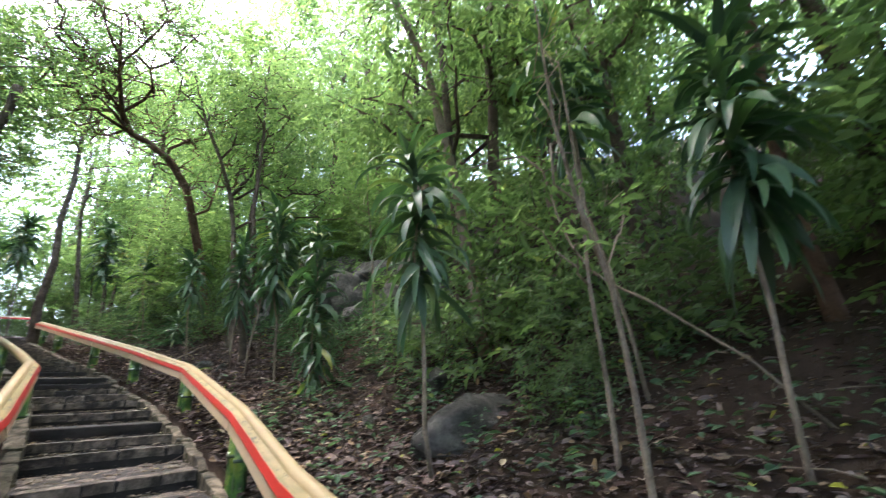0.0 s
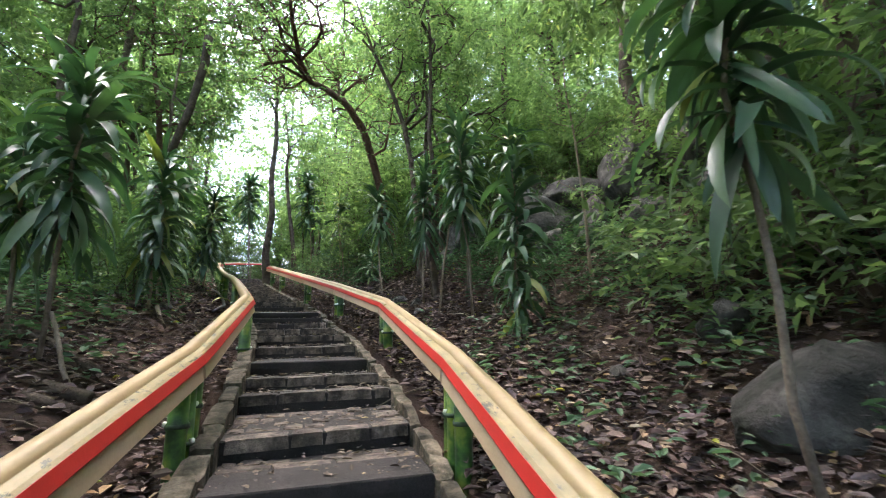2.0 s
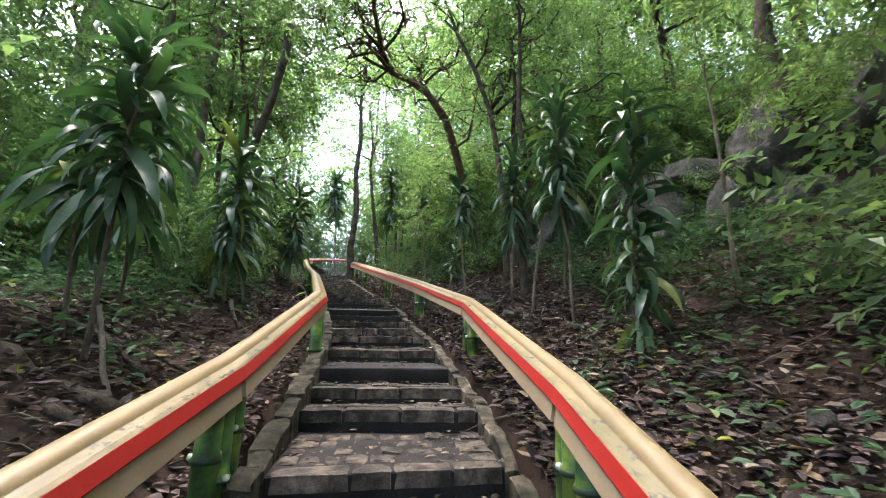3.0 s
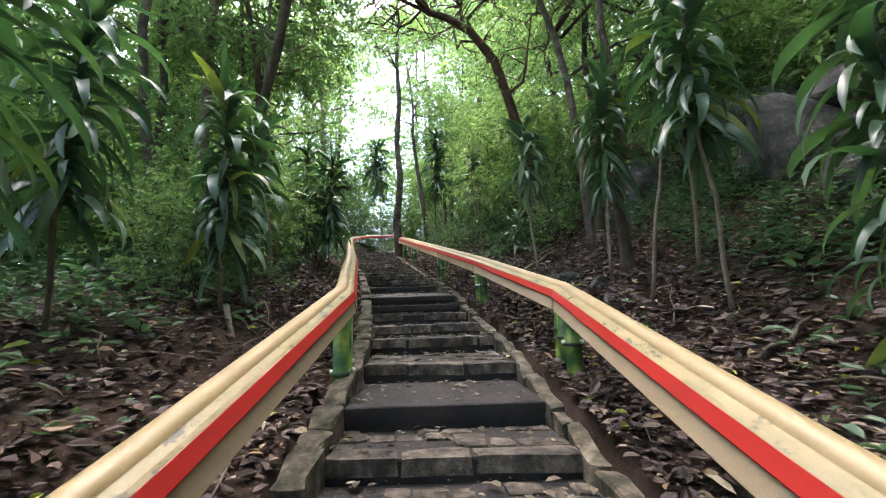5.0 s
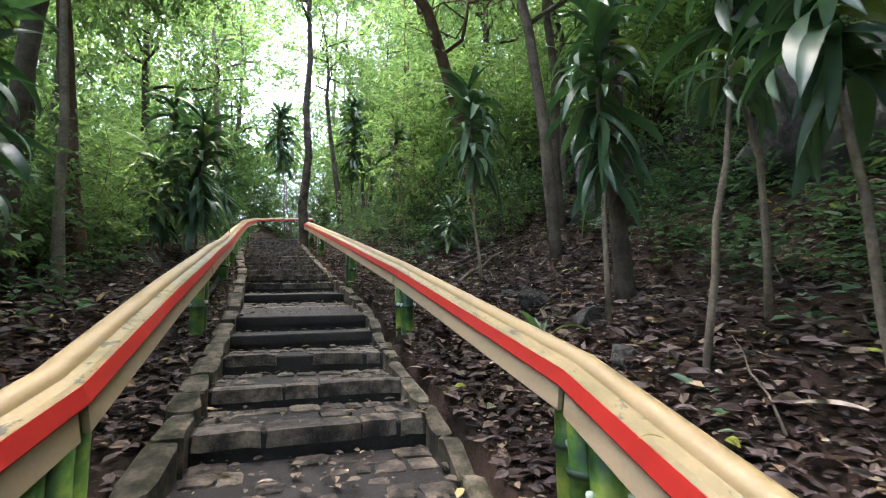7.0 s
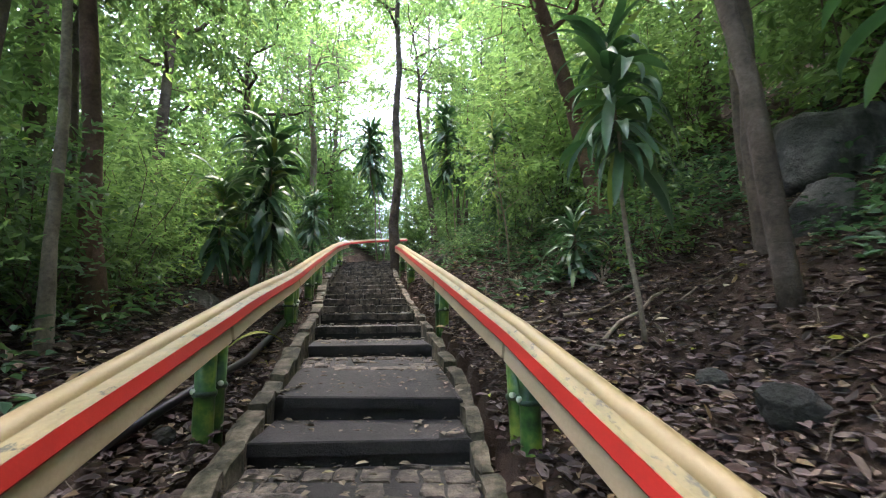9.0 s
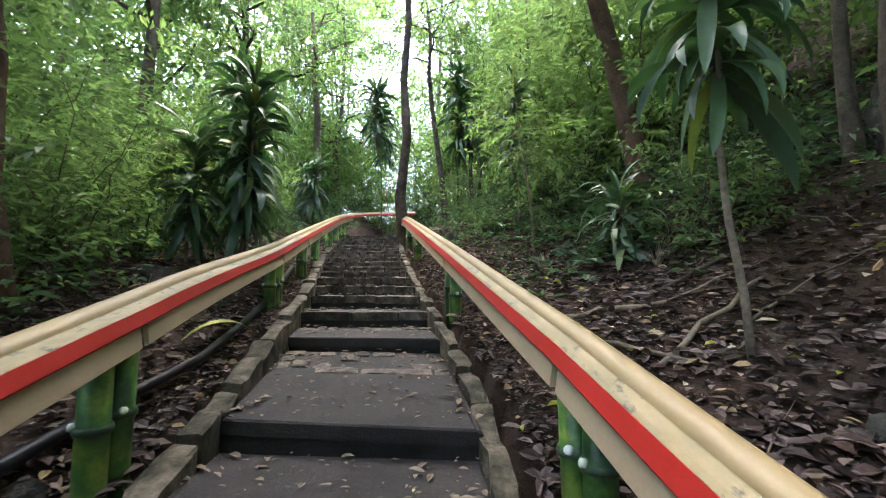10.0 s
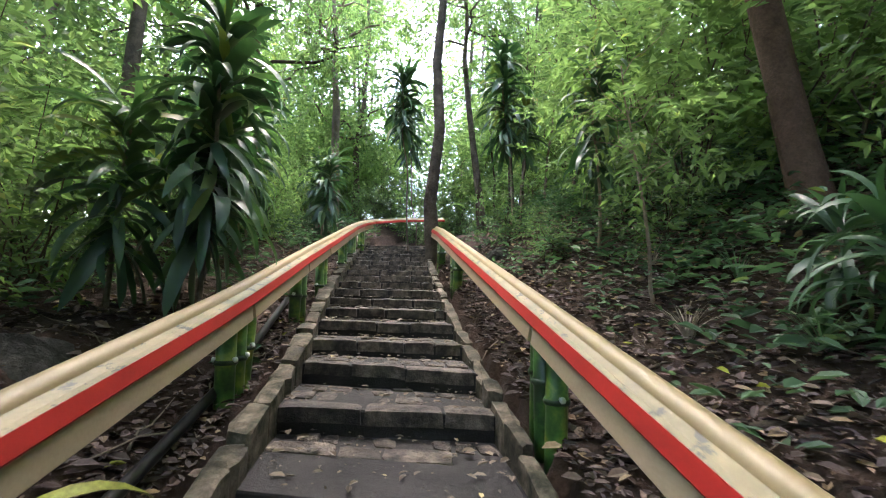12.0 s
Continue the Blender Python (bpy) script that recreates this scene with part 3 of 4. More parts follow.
def dracaena(at, h, crown, n, size, label, seed, lean=(0, 0), r=0.02, mat=BARK_PALE):
    """A slender cane with a long head of strap leaves: upright at the tip, hanging lower down."""
    rnd = random.Random(seed)
    e = base("dracaena", at, label, "plant", "dracaena plants")
    spine = crook(rnd, (0, 0, -0.15), (lean[0], lean[1], h), 0.015, 6)
    child("cane", joined("cane", [tube(spine, list(np.linspace(r * 1.25, r * 0.7, 7)), 8)], mat), e)
    n = int(n * 1.7)
    for k in range(n):
        f = (k + rnd.random()) / n
        z = h - crown * (1 - f)
        c = Vector((lean[0], lean[1], 0)) * (z / h) + Vector((0, 0, z))
        i = min(7, max(0, int(0.9 + (1 - f) ** 0.9 * 5.4 + rnd.uniform(-2.4, 2.4)) if f < 0.93 else rnd.choice((0, 1, 2))))
        s = size * 0.86 * rnd.uniform(0.55, 1.25) * (0.75 if f > 0.9 else 1.0)
        leaf = child("strap_leaf", STRAPS[i], e)
        leaf.matrix_local = Matrix.Translation(c) @ Matrix.Rotation(k * 2.4 + rnd.uniform(-0.4, 0.4), 4, "Z") @ Matrix.Rotation(rnd.uniform(-0.5, 0.5), 4, "X") @ Matrix.Diagonal((s, s * rnd.uniform(0.75, 1.25), s, 1))
    return e

# ---- trees that stand by the steps ----
rnd = random.Random(21)
tree(stand(-1.62, 22.6), (-1.75, 22.9, 17.5), 0.17, 3.0, 3.0, 700, 0.15, BARK, "slender straight tree with dark brown bark beside the handrail", 31, low=0.62)
tree(stand(2.79, 10.75), (2.9, 10.9, 11.5), 0.075, 2.2, 3.0, 500, 0.13, BARK, "dark straight young tree on the leafy slope", 32, low=0.6)
tree(stand(4.1, 14.6), (4.0, 14.6, 12.5), 0.075, 2.6, 3.2, 600, 0.13, BARK, "dark mossy tree trunk on the slope", 34, low=0.6, bend=0.02)
tree(stand(3.3, 13.2), (3.35, 13.4, 12.5), 0.085, 2.4, 3.0, 500, 0.13, BARK, "dark tree trunk beside a dark rock", 35, low=0.6)
tree(stand(5.9, 1.0), (5.0, 0.4, 10.0), 0.085, 2.8, 3.0, 600, 0.14, BARK_RED, "leaning forest tree with brown bark", 40, low=0.5)
tree(stand(8.6, 6.0), (8.0, 6.0, 16.5), 0.15, 3.0, 3.0, 600, 0.14, BARK_PALE, "tall pale forest tree on the hillside", 41, low=0.55)
tree(stand(7.6, 9.6), (7.0, 9.4, 15.0), 0.2, 3.2, 3.2, 700, 0.14, BARK, "dark forest tree above the rocks", 42, low=0.5)
tree(stand(4.3, 7.4), (4.1, 7.3, 6.2), 0.03, 1.0, 1.4, 60, 0.11, BARK_PALE, "thin bare forked sapling near the rocks", 43, low=0.4)
tree(stand(-4.3, 11.6), (-4.8, 11.2, 13.0), 0.1, 2.4, 3.0, 600, 0.13, BARK, "dark slender tree in the thicket", 44, low=0.55)
tree(stand(-4.0, 12.4), (-4.1, 12.6, 13.5), 0.12, 2.6, 3.0, 600, 0.13, BARK_PALE, "brown slender tree in the thicket", 45, low=0.5)
tree(stand(-5.3, 12.8), (-5.6, 13.4, 12.5), 0.11, 2.6, 3.0, 600, 0.13, BARK, "dark tree in the thicket", 46, low=0.5)
tree(stand(-2.75, 12.35), (-2.95, 12.3, 10.5), 0.055, 1.8, 2.4, 380, 0.12, BARK_PALE, "thin pale tree beside the handrail", 47, low=0.5)
tree(stand(-3.0, 13.1), (-3.7, 12.7, 10.5), 0.11, 2.2, 2.6, 450, 0.12, BARK_RED, "brown tree with splayed roots and peeling bark", 48, low=0.5)
tree(stand(-6.2, 15.3), (-6.6, 15.0, 13.5), 0.19, 3.0, 3.2, 700, 0.14, BARK, "dark trunk in the thicket", 49, low=0.45)
tree(stand(-0.6, 25.0), (-1.6, 25.5, 15.5), 0.12, 2.6, 3.0, 600, 0.15, BARK, "slender leaning tree at the top of the steps", 50, low=0.6)
tree(stand(-6.3, 27.9), (-6.6, 27.8, 17.0), 0.2, 3.0, 3.0, 420, 0.16, BARK_PALE, "tall pale tree with smooth bark beyond the steps", 52, low=0.6)
for k, (x, y, lean, h) in enumerate(((0.45, 25.3, 0.5, 5.6), (0.6, 25.5, 0.1, 6.4), (0.35, 25.6, -0.4, 5.2), (0.1, 26.2, 0.3, 6.0), (1.1, 25.0, 0.5, 5.4), (1.7, 23.6, 0.2, 5.8), (2.2, 22.2, -0.3, 6.2), (-0.2, 27.0, -0.5, 6.0), (1.5, 21.0, 0.3, 5.0))):
    tree(stand(x, y), stand(x + lean, y + 0.2, h), 0.045, 1.3, 1.8, 120, 0.13, BARK, "thin slender sapling in the undergrowth", 90 + k, "thin saplings", limbs=5, low=0.5)
tree(stand(1.3, 16.6), (1.05, 16.7, 6.3), 0.022, 0.8, 1.2, 70, 0.11, BARK_PALE, "thin pale sapling in the undergrowth", 51, low=0.5)


def grown(foot, label, spine, radii, boughs, mat, seed, n, leaf, twigs=10, reach=1.9, lift=1.5, spread=0.5):
    """A tree of a given bend: spine and boughs (from which joint of the spine, to where) in the world, twigs that fork at random."""
    r_, rng = random.Random(seed), np.random.default_rng(seed)
    e = base("tree", foot, label, "tree")
    o = Vector(foot)
    P = lambda p: Vector(p) - o
    spine = [Vector((0, 0, -0.3))] + [P(p) for p in spine]
    child("trunk", joined("trunk", [trunk_mesh(spine, radii, seed)], mat), e)
    woods, tips = [], []
    for k, t, r in boughs:
        pts, m = limb(r_, spine[k], P(t), r, r * 0.35, 0.09, 7, 8)
        woods.append(m)
        tips += pts[3:]
        for j in range(twigs):
            a = pts[r_.randint(2, 7)]
            b = a + Vector((r_.uniform(-1, 1), r_.uniform(-1, 1), r_.uniform(-0.45, 0.7))) * reach
            p2, m2 = limb(r_, a, b, r * 0.48, r * 0.16, 0.17, 5, 6)
            woods.append(m2)
            tips += p2[1:]
            for l in range(2):
                c = p2[r_.randint(2, 5)]
                p3, m3 = limb(r_, c, c + Vector((r_.uniform(-1, 1), r_.uniform(-1, 1), r_.uniform(-0.5, 0.7))) * reach * 0.55, r * 0.16, r * 0.05, 0.14, 4, 4)
                woods.append(m3)
                tips += p3[1:]
    tagged(child("bough", joined("bough", woods, mat), e), kind="stuff")
    tips = np.array(tips)
    at_ = tips[rng.integers(0, len(tips), n)] + rng.normal(0, spread, (n, 3)) + np.array([0, 0, lift])
    way = unit(rng.normal(0, 1, (n, 3)) * np.array([1, 1, 0.35]))
    v, f = sprays(rng, at_, way, 10, leaf * 3.3, leaf)
    tagged(child("crown", mesh_from("crown", v, f, CANOPY, False), e), kind="stuff")


# its trunk leans from the slope and bends over the steps
grown(stand(3.08, 17.15), "leaning brown tree whose crooked limbs arch over the steps",
      [(2.9, 17.2, 5.9), (2.62, 17.1, 7.3), (2.2, 16.8, 8.6), (1.85, 16.6, 9.6), (1.2, 16.4, 10.4), (0.5, 16.35, 10.85), (0.0, 16.3, 11.0), (-0.35, 15.6, 11.3), (-0.6, 14.6, 12.0), (-0.8, 13.6, 13.4)],
      [0.22, 0.165, 0.15, 0.14, 0.135, 0.12, 0.11, 0.1, 0.08, 0.065, 0.03],
      [(7, (-3.4, 14.2, 11.5), 0.075), (7, (-4.6, 15.8, 12.6), 0.06), (6, (-2.2, 15.5, 13.6), 0.06), (8, (-2.6, 12.2, 12.2), 0.055), (5, (2.9, 14.6, 12.6), 0.06), (8, (1.2, 12.4, 12.8), 0.055),
       (5, (0.9, 17.6, 13.5), 0.055), (3, (4.2, 15.6, 11.4), 0.05), (9, (-2.2, 11.4, 13.6), 0.045), (6, (-2.6, 17.4, 11.6), 0.05), (4, (-0.2, 18.4, 12.2), 0.05), (9, (0.6, 10.8, 13.2), 0.04)],
      BARK_RED, 77, 2600, 0.13, 14)
# its crown is added above the view, only to shade the lower steps
grown(stand(4.8, 5.0), "tall pale tree with an added unseen crown shading the steps",
      [(4.5, 5.0, 5.0), (4.2, 5.2, 7.5), (3.6, 5.5, 9.5), (2.6, 5.8, 11.0), (1.4, 6.0, 12.2)], [0.1, 0.085, 0.08, 0.07, 0.06, 0.03],
      [(4, (-1.8, 6.2, 12.0), 0.05), (4, (0.6, 8.6, 12.2), 0.05), (4, (0.8, 3.4, 12.0), 0.05), (5, (-2.0, 3.6, 12.4), 0.04), (3, (3.4, 8.2, 12.4), 0.05), (3, (3.0, 2.6, 11.6), 0.05), (5, (-1.4, 8.6, 12.8), 0.04)],
      BARK_PALE, 81, 1500, 0.15, 6)
grown(stand(2.86, 12.35), "dark slender tree forking into crooked limbs on the slope",
      [(2.8, 12.4, 5.0), (2.72, 12.6, 6.6), (2.6, 12.8, 7.7), (2.2, 12.7, 8.8), (1.7, 12.6, 9.8), (1.2, 12.4, 11.2)], [0.09, 0.075, 0.07, 0.065, 0.055, 0.045, 0.02],
      [(3, (3.6, 12.6, 9.8), 0.05), (3, (3.9, 11.4, 11.0), 0.04), (3, (6.0, 12.2, 8.6), 0.045), (2, (5.7, 11.8, 7.3), 0.04), (4, (2.6, 11.0, 11.2), 0.035), (5, (0.4, 11.6, 11.0), 0.03), (5, (2.0, 13.8, 11.6), 0.03)], BARK, 78, 700, 0.13, 5, 1.3)
grown(stand(3.12, 1.8), "pale bent sapling with forked twigs on the slope",
      [(3.15, 1.78, 1.4), (3.1, 1.76, 2.2), (2.92, 1.8, 2.9), (2.8, 1.8, 3.6), (2.7, 1.7, 5.2)], [0.03, 0.026, 0.023, 0.02, 0.016, 0.008],
      [(2, (3.5, 1.7, 3.1), 0.012), (3, (2.5, 1.6, 4.4), 0.012), (4, (3.2, 1.8, 5.2), 0.01)], BARK_PALE, 79, 60, 0.11, 2, 0.7, 0.2, 0.3)
grown(stand(3.25, 2.1), "thin pale forked sapling on the slope",
      [(3.3, 2.08, 1.5), (3.28, 2.06, 2.3), (3.42, 2.05, 3.3), (3.4, 2.0, 5.0)], [0.026, 0.022, 0.019, 0.016, 0.008],
      [(2, (2.8, 2.3, 2.9), 0.014), (3, (3.7, 2.6, 4.6), 0.012)], BARK_PALE, 80, 40, 0.11, 2, 0.6, 0.2, 0.3)


def cut_tree():
    """A thin dark trunk, bent and sawn off."""
    foot = stand(-2.9, 11.8)
    e = base("tree", foot, "bent dark trunk with a sawn-off top", "tree")
    o = Vector(foot)
    spine = [Vector((0, 0, -0.2))] + [Vector(p) - o for p in ((-2.85, 11.7, 4.4), (-2.7, 11.6, 5.6), (-2.3, 11.3, 6.7), (-2.05, 11.1, 7.7), (-2.0, 11.0, 8.3))]
    child("trunk", joined("trunk", [trunk_mesh(spine, [0.1, 0.085, 0.08, 0.08, 0.085, 0.09], 9)], BARK), e)
    child("twig", joined("twig", [limb(random.Random(4), spine[3], spine[3] + Vector((-0.7, 0.3, 0.8)), 0.025, 0.008)[1]], BARK), e)


cut_tree()

# ---- dracaenas ----
DEEP = "dracaena with a slender cane and drooping dark green leaves"
for x, y, h, crown, n, size, lean, seed in (
        (2.58, 3.5, 3.3, 1.5, 62, 0.85, (0.0, 0.05), 1), (3.0, 7.3, 3.0, 2.8, 90, 0.72, (0.05, 0), 2), (3.7, 1.05, 3.9, 1.9, 84, 0.98, (0.75, -0.15), 3),
        (2.45, 10.5, 2.9, 1.6, 60, 0.72, (0.1, 0), 4), (2.85, 8.75, 3.3, 1.7, 60, 0.8, (-0.1, 0.05), 5), (2.46, 9.5, 1.95, 0.25, 12, 0.42, (0.25, -0.2), 6),
        (1.97, 12.78, 2.75, 1.1, 56, 0.78, (-0.1, 0.05), 7), 
        (-1.9, 6.5, 2.7, 1.5, 66, 0.8, (0.05, 0), 10), (-2.35, 6.9, 2.2, 1.2, 50, 0.75, (-0.2, 0.1), 11), (-2.0, 9.3, 2.4, 1.7, 72, 0.75, (0, 0), 12), (-2.2, 10.3, 2.3, 1.6, 64, 0.68, (0, 0), 13),
        (-2.75, 15.9, 2.75, 1.9, 92, 0.85, (0.12, -0.15), 15), (-2.95, 16.15, 2.2, 1.3, 50, 0.8, (0.1, 0.2), 41), (-3.35, 15.6, 1.75, 1.2, 50, 0.8, (0.05, 0), 16), (-3.9, 18.2, 2.6, 1.6, 60, 0.75, (0, 0), 17),
        (-4.5, 22.6, 2.2, 1.3, 60, 0.85, (0.2, 0), 18), (-5.2, 24.0, 2.0, 1.3, 60, 0.85, (0, 0), 19), (0.15, 22.9, 4.6, 2.4, 96, 0.95, (-0.25, -0.3), 20), (0.35, 23.2, 3.4, 1.4, 56, 0.85, (0.2, 0), 42), (-2.55, 24.2, 5.2, 1.6, 64, 0.95, (-0.3, -0.6), 21),
        (1.2, 18.6, 3.0, 1.8, 60, 0.75, (0, 0), 22), (-2.9, 26.8, 5.2, 1.8, 60, 1.0, (-0.4, 0), 23), (2.0, 15.0, 0.8, 0.75, 36, 0.62, (0, 0), 24), (2.1, 15.5, 0.6, 0.55, 26, 0.6, (0, 0), 25),
        (1.75, 10.2, 0.35, 0.3, 12, 0.4, (0, 0), 27), (-2.3, 4.6, 2.6, 1.4, 60, 0.85, (-0.2, 0), 28), (-2.6, 8.0, 2.7, 1.7, 70, 0.8, (0.1, 0), 44), (3.05, 9.6, 3.6, 1.7, 70, 0.8, (0.05, 0), 46), (4.3, 2.3, 4.4, 1.5, 50, 0.85, (-0.3, 0.2), 29),
        (-3.9, 17.4, 3.3, 1.9, 64, 0.8, (0.1, 0), 30), (-4.5, 19.5, 2.9, 1.8, 60, 0.8, (0, 0), 31)):
    dracaena(stand(x, y), h, crown, n, size, DEEP, seed, lean)

# ---- the forest round about: copies of a few trees and shrubs ----
WOOD = "forest tree with a leafy bright green crown"
kinds = [tree((0, 0, -300), (0.6, 0.3, -289), 0.14, 3.2, 4.0, 620, 0.2, BARK, WOOD, 61, "forest trees", limbs=11, low=0.35),
         tree((0, 0, -300), (-0.5, 0.4, -286), 0.17, 3.6, 4.5, 700, 0.21, BARK_PALE, WOOD, 62, "forest trees", limbs=12, low=0.3),
         tree((0, 0, -300), (0.2, -0.5, -292.5), 0.08, 2.2, 3.2, 500, 0.17, BARK, WOOD, 63, "forest trees", limbs=10, low=0.25)]
BUSH = "leafy green shrub in the forest undergrowth"
bushes = [shrub((0, 0, -300), 0.8, 1.1, 120, 0.11, BUSH, 71), shrub((0, 0, -300), 1.1, 1.8, 170, 0.14, BUSH, 72), shrub((0, 0, -300), 1.4, 2.8, 260, 0.15, BUSH, 73, CANOPY),
          shrub((0, 0, -300), 1.5, 3.6, 300, 0.17, BUSH, 74, CANOPY), shrub((0, 0, -300), 1.1, 1.5, 95, 0.2, BUSH, 75, width=0.5)]


def place(kind, x, y, s, sink=0.0):
    z = float(ground(x, y)) - sink
    m = Matrix.Translation((x, y, z)) @ Matrix.Rotation(rnd.uniform(0, 6.28), 4, "Z")
    ob = copy_thing(kind, m)
    ob.scale = (s, s, s * rnd.uniform(0.9, 1.15))
    return ob


def vista(x, y):
    """True in the gap of the wood where the sky shows beyond the top of the steps."""
    return y > 29 and abs(x + 4.5 + 0.18 * (y - 36)) < 1.25 + 0.06 * (y - 29)


def clear(x, y, margin):
    """True off the steps and out of the camera's way."""
    return x > STAIR_R(y) + margin or x < STAIR_L(y) - margin


far_kinds = [tree((0, 0, -300), (0.6, 0.3, -288), 0.15, 3.4, 4.4, 330, 0.28, BARK, WOOD, 64, "forest trees", limbs=8, low=0.3),
             tree((0, 0, -300), (-0.5, 0.4, -287), 0.13, 3.2, 4.6, 330, 0.28, BARK_PALE, WOOD, 65, "forest trees", limbs=8, low=0.22)]
spots = []
while len(spots) < 100:
    a, d = rnd.uniform(0, 2 * math.pi), 4.0 + 30 * rnd.random() ** 0.8
    x, y = -0.8 + d * math.cos(a), 11 + d * math.sin(a) * 1.1
    if not clear(x, y, 2.8) and y < 29 or 1.5 < x < 10.5 and 6.5 < y < 21 or y > 23 and -12 < x < 5 or -9 < x < -3 and 2 < y < 24 and rnd.random() < 0.65:
        continue
    if vista(x, y) or any((x - p) ** 2 + (y - q) ** 2 < 4.5 for p, q in spots):
        continue
    spots.append((x, y))
    place(kinds[rnd.choice((0, 1, 2, 2))] if d < 13 else rnd.choice(far_kinds), x, y, rnd.uniform(0.8, 1.25))
# the wood behind the top of the steps
for k in range(18):
    x, y = -17 + 24 * ((k * 0.618) % 1), 35 + 0.55 * k + rnd.uniform(-0.6, 0.6)
    if not vista(x, y):
        place(rnd.choice(far_kinds), x, y, rnd.uniform(1.25, 1.6), 0.3)
for x, y in ((-8.2, 20.5), (-8.4, 26.0), (4.2, 26.5)):
    place(kinds[0], x, y, 1.35)
for k in range(9):
    place(far_kinds[k % 2], -13.0 - 3.0 * (k % 2) + rnd.uniform(-1, 1), 6.0 + 2.6 * k, rnd.uniform(1.1, 1.4))
for x, y in ((5.6, -2.4), (7.4, 0.4), (5.6, 5.3), (7.2, 3.4)):
    place(kinds[0], x, y, 1.1)
for k in range(10):
    x, y = -12 + 17 * ((k * 0.618 + 0.3) % 1), 32 + 0.5 * k
    if not vista(x, y):
        place(far_kinds[k % 2], x, y, rnd.uniform(0.8, 1.1), 0.3)
# tall crowns over the foot of the steps, added out of view to shade it
for x, y in ((-3.8, 2.6), (-4.6, 0.2), (5.2, -1.2), (0.4, -7.5), (-3.2, -4.6), (3.6, -4.4), (-2.6, -1.6), (2.7, -2.0), (0.2, -4.2)):
    place(kinds[1], x, y, 1.25)
for k in range(11):
    place(bushes[3], -11 + 15 * ((k * 0.618) % 1), 30.5 + 0.35 * k, rnd.uniform(0.8, 1.15))
for k in range(30):
    x, y = -15 + 21 * ((k * 0.618) % 1), 31.5 + 0.4 * k
    place(bushes[3], x, y, rnd.uniform(0.5, 0.8) if vista(x, y) else rnd.uniform(1.3, 2.0))
# thicket on the downhill side
for k in range(16):
    y = 9.5 + 0.85 * k
    place(bushes[1 + k % 2], float(STAIR_L(y)) - 1.9 - 1.3 * ((k * 0.618) % 1), y, rnd.uniform(0.6, 0.85))
# shrubs round the boulder on the slope
for x, y, k, size in ((3.9, 5.2, 4, 0.7), (4.5, 4.2, 4, 0.9), (4.9, 5.7, 4, 0.9), (4.1, 3.1, 0, 0.8), (5.5, 4.6, 4, 1.0), (3.5, 2.75, 0, 0.6), (4.9, 2.9, 4, 0.8), (5.4, 1.9, 4, 0.9)):
    place(bushes[k], x, y, size)
for x, y, k, size in ((8.6, 10.4, 2, 1.0), (7.9, 12.0, 2, 1.0), (6.9, 11.9, 1, 0.9), (9.4, 9.0, 2, 1.0), (6.2, 10.1, 0, 0.7), (8.9, 7.3, 2, 1.0), (5.2, 12.4, 1, 0.8), (7.6, 13.6, 2, 1.0)):
    place(bushes[k], x, y, size)
# forest trees added above the rocks and the right slope to shade them
for x, y in ((9.6, 10.8), (8.2, 13.4), (10.4, 7.6), (5.6, 17.8), (4.8, 21.0), (7.0, 15.8)):
    place(kinds[0], x, y, 1.1)
spots = []
while len(spots) < 215:
    x, y = rnd.uniform(-16, 14), rnd.uniform(-6, 38)
    if not clear(x, y, 1.9 if x < STAIR_L(y) else (2.6 if y < 15 else 1.5)) and y < 25.5 or -6.5 < x < -0.5 and 25 < y < 28.5:
        continue
    if any((x - p) ** 2 + (y - q) ** 2 < 0.8 for p, q in spots):
        continue
    edge = min(abs(x - float(STAIR_R(y))), abs(x - float(STAIR_L(y))))
    leafy_floor = x > STAIR_R(y) and edge < 3.4 and y < 14.0
    if leafy_floor and rnd.random() < (0.3 if y < 6.8 else 0.9) or 3.5 < y < 8.5 and x < 0 and edge < 2.6:
        continue
    if 3.0 < x < 7.0 and 5.5 < y < 12.5:
        continue
    spots.append((x, y))
    near = edge < 3.2
    place(bushes[rnd.choice((0, 0, 1)) if near else rnd.choice((1, 2, 2, 3, 3))], x, y, rnd.uniform(0.6, 0.9) if near else rnd.uniform(0.8, 1.3))
for ob in kinds + far_kinds + bushes:
    for o in (*ob.children_recursive, ob):
        bpy.data.objects.remove(o)

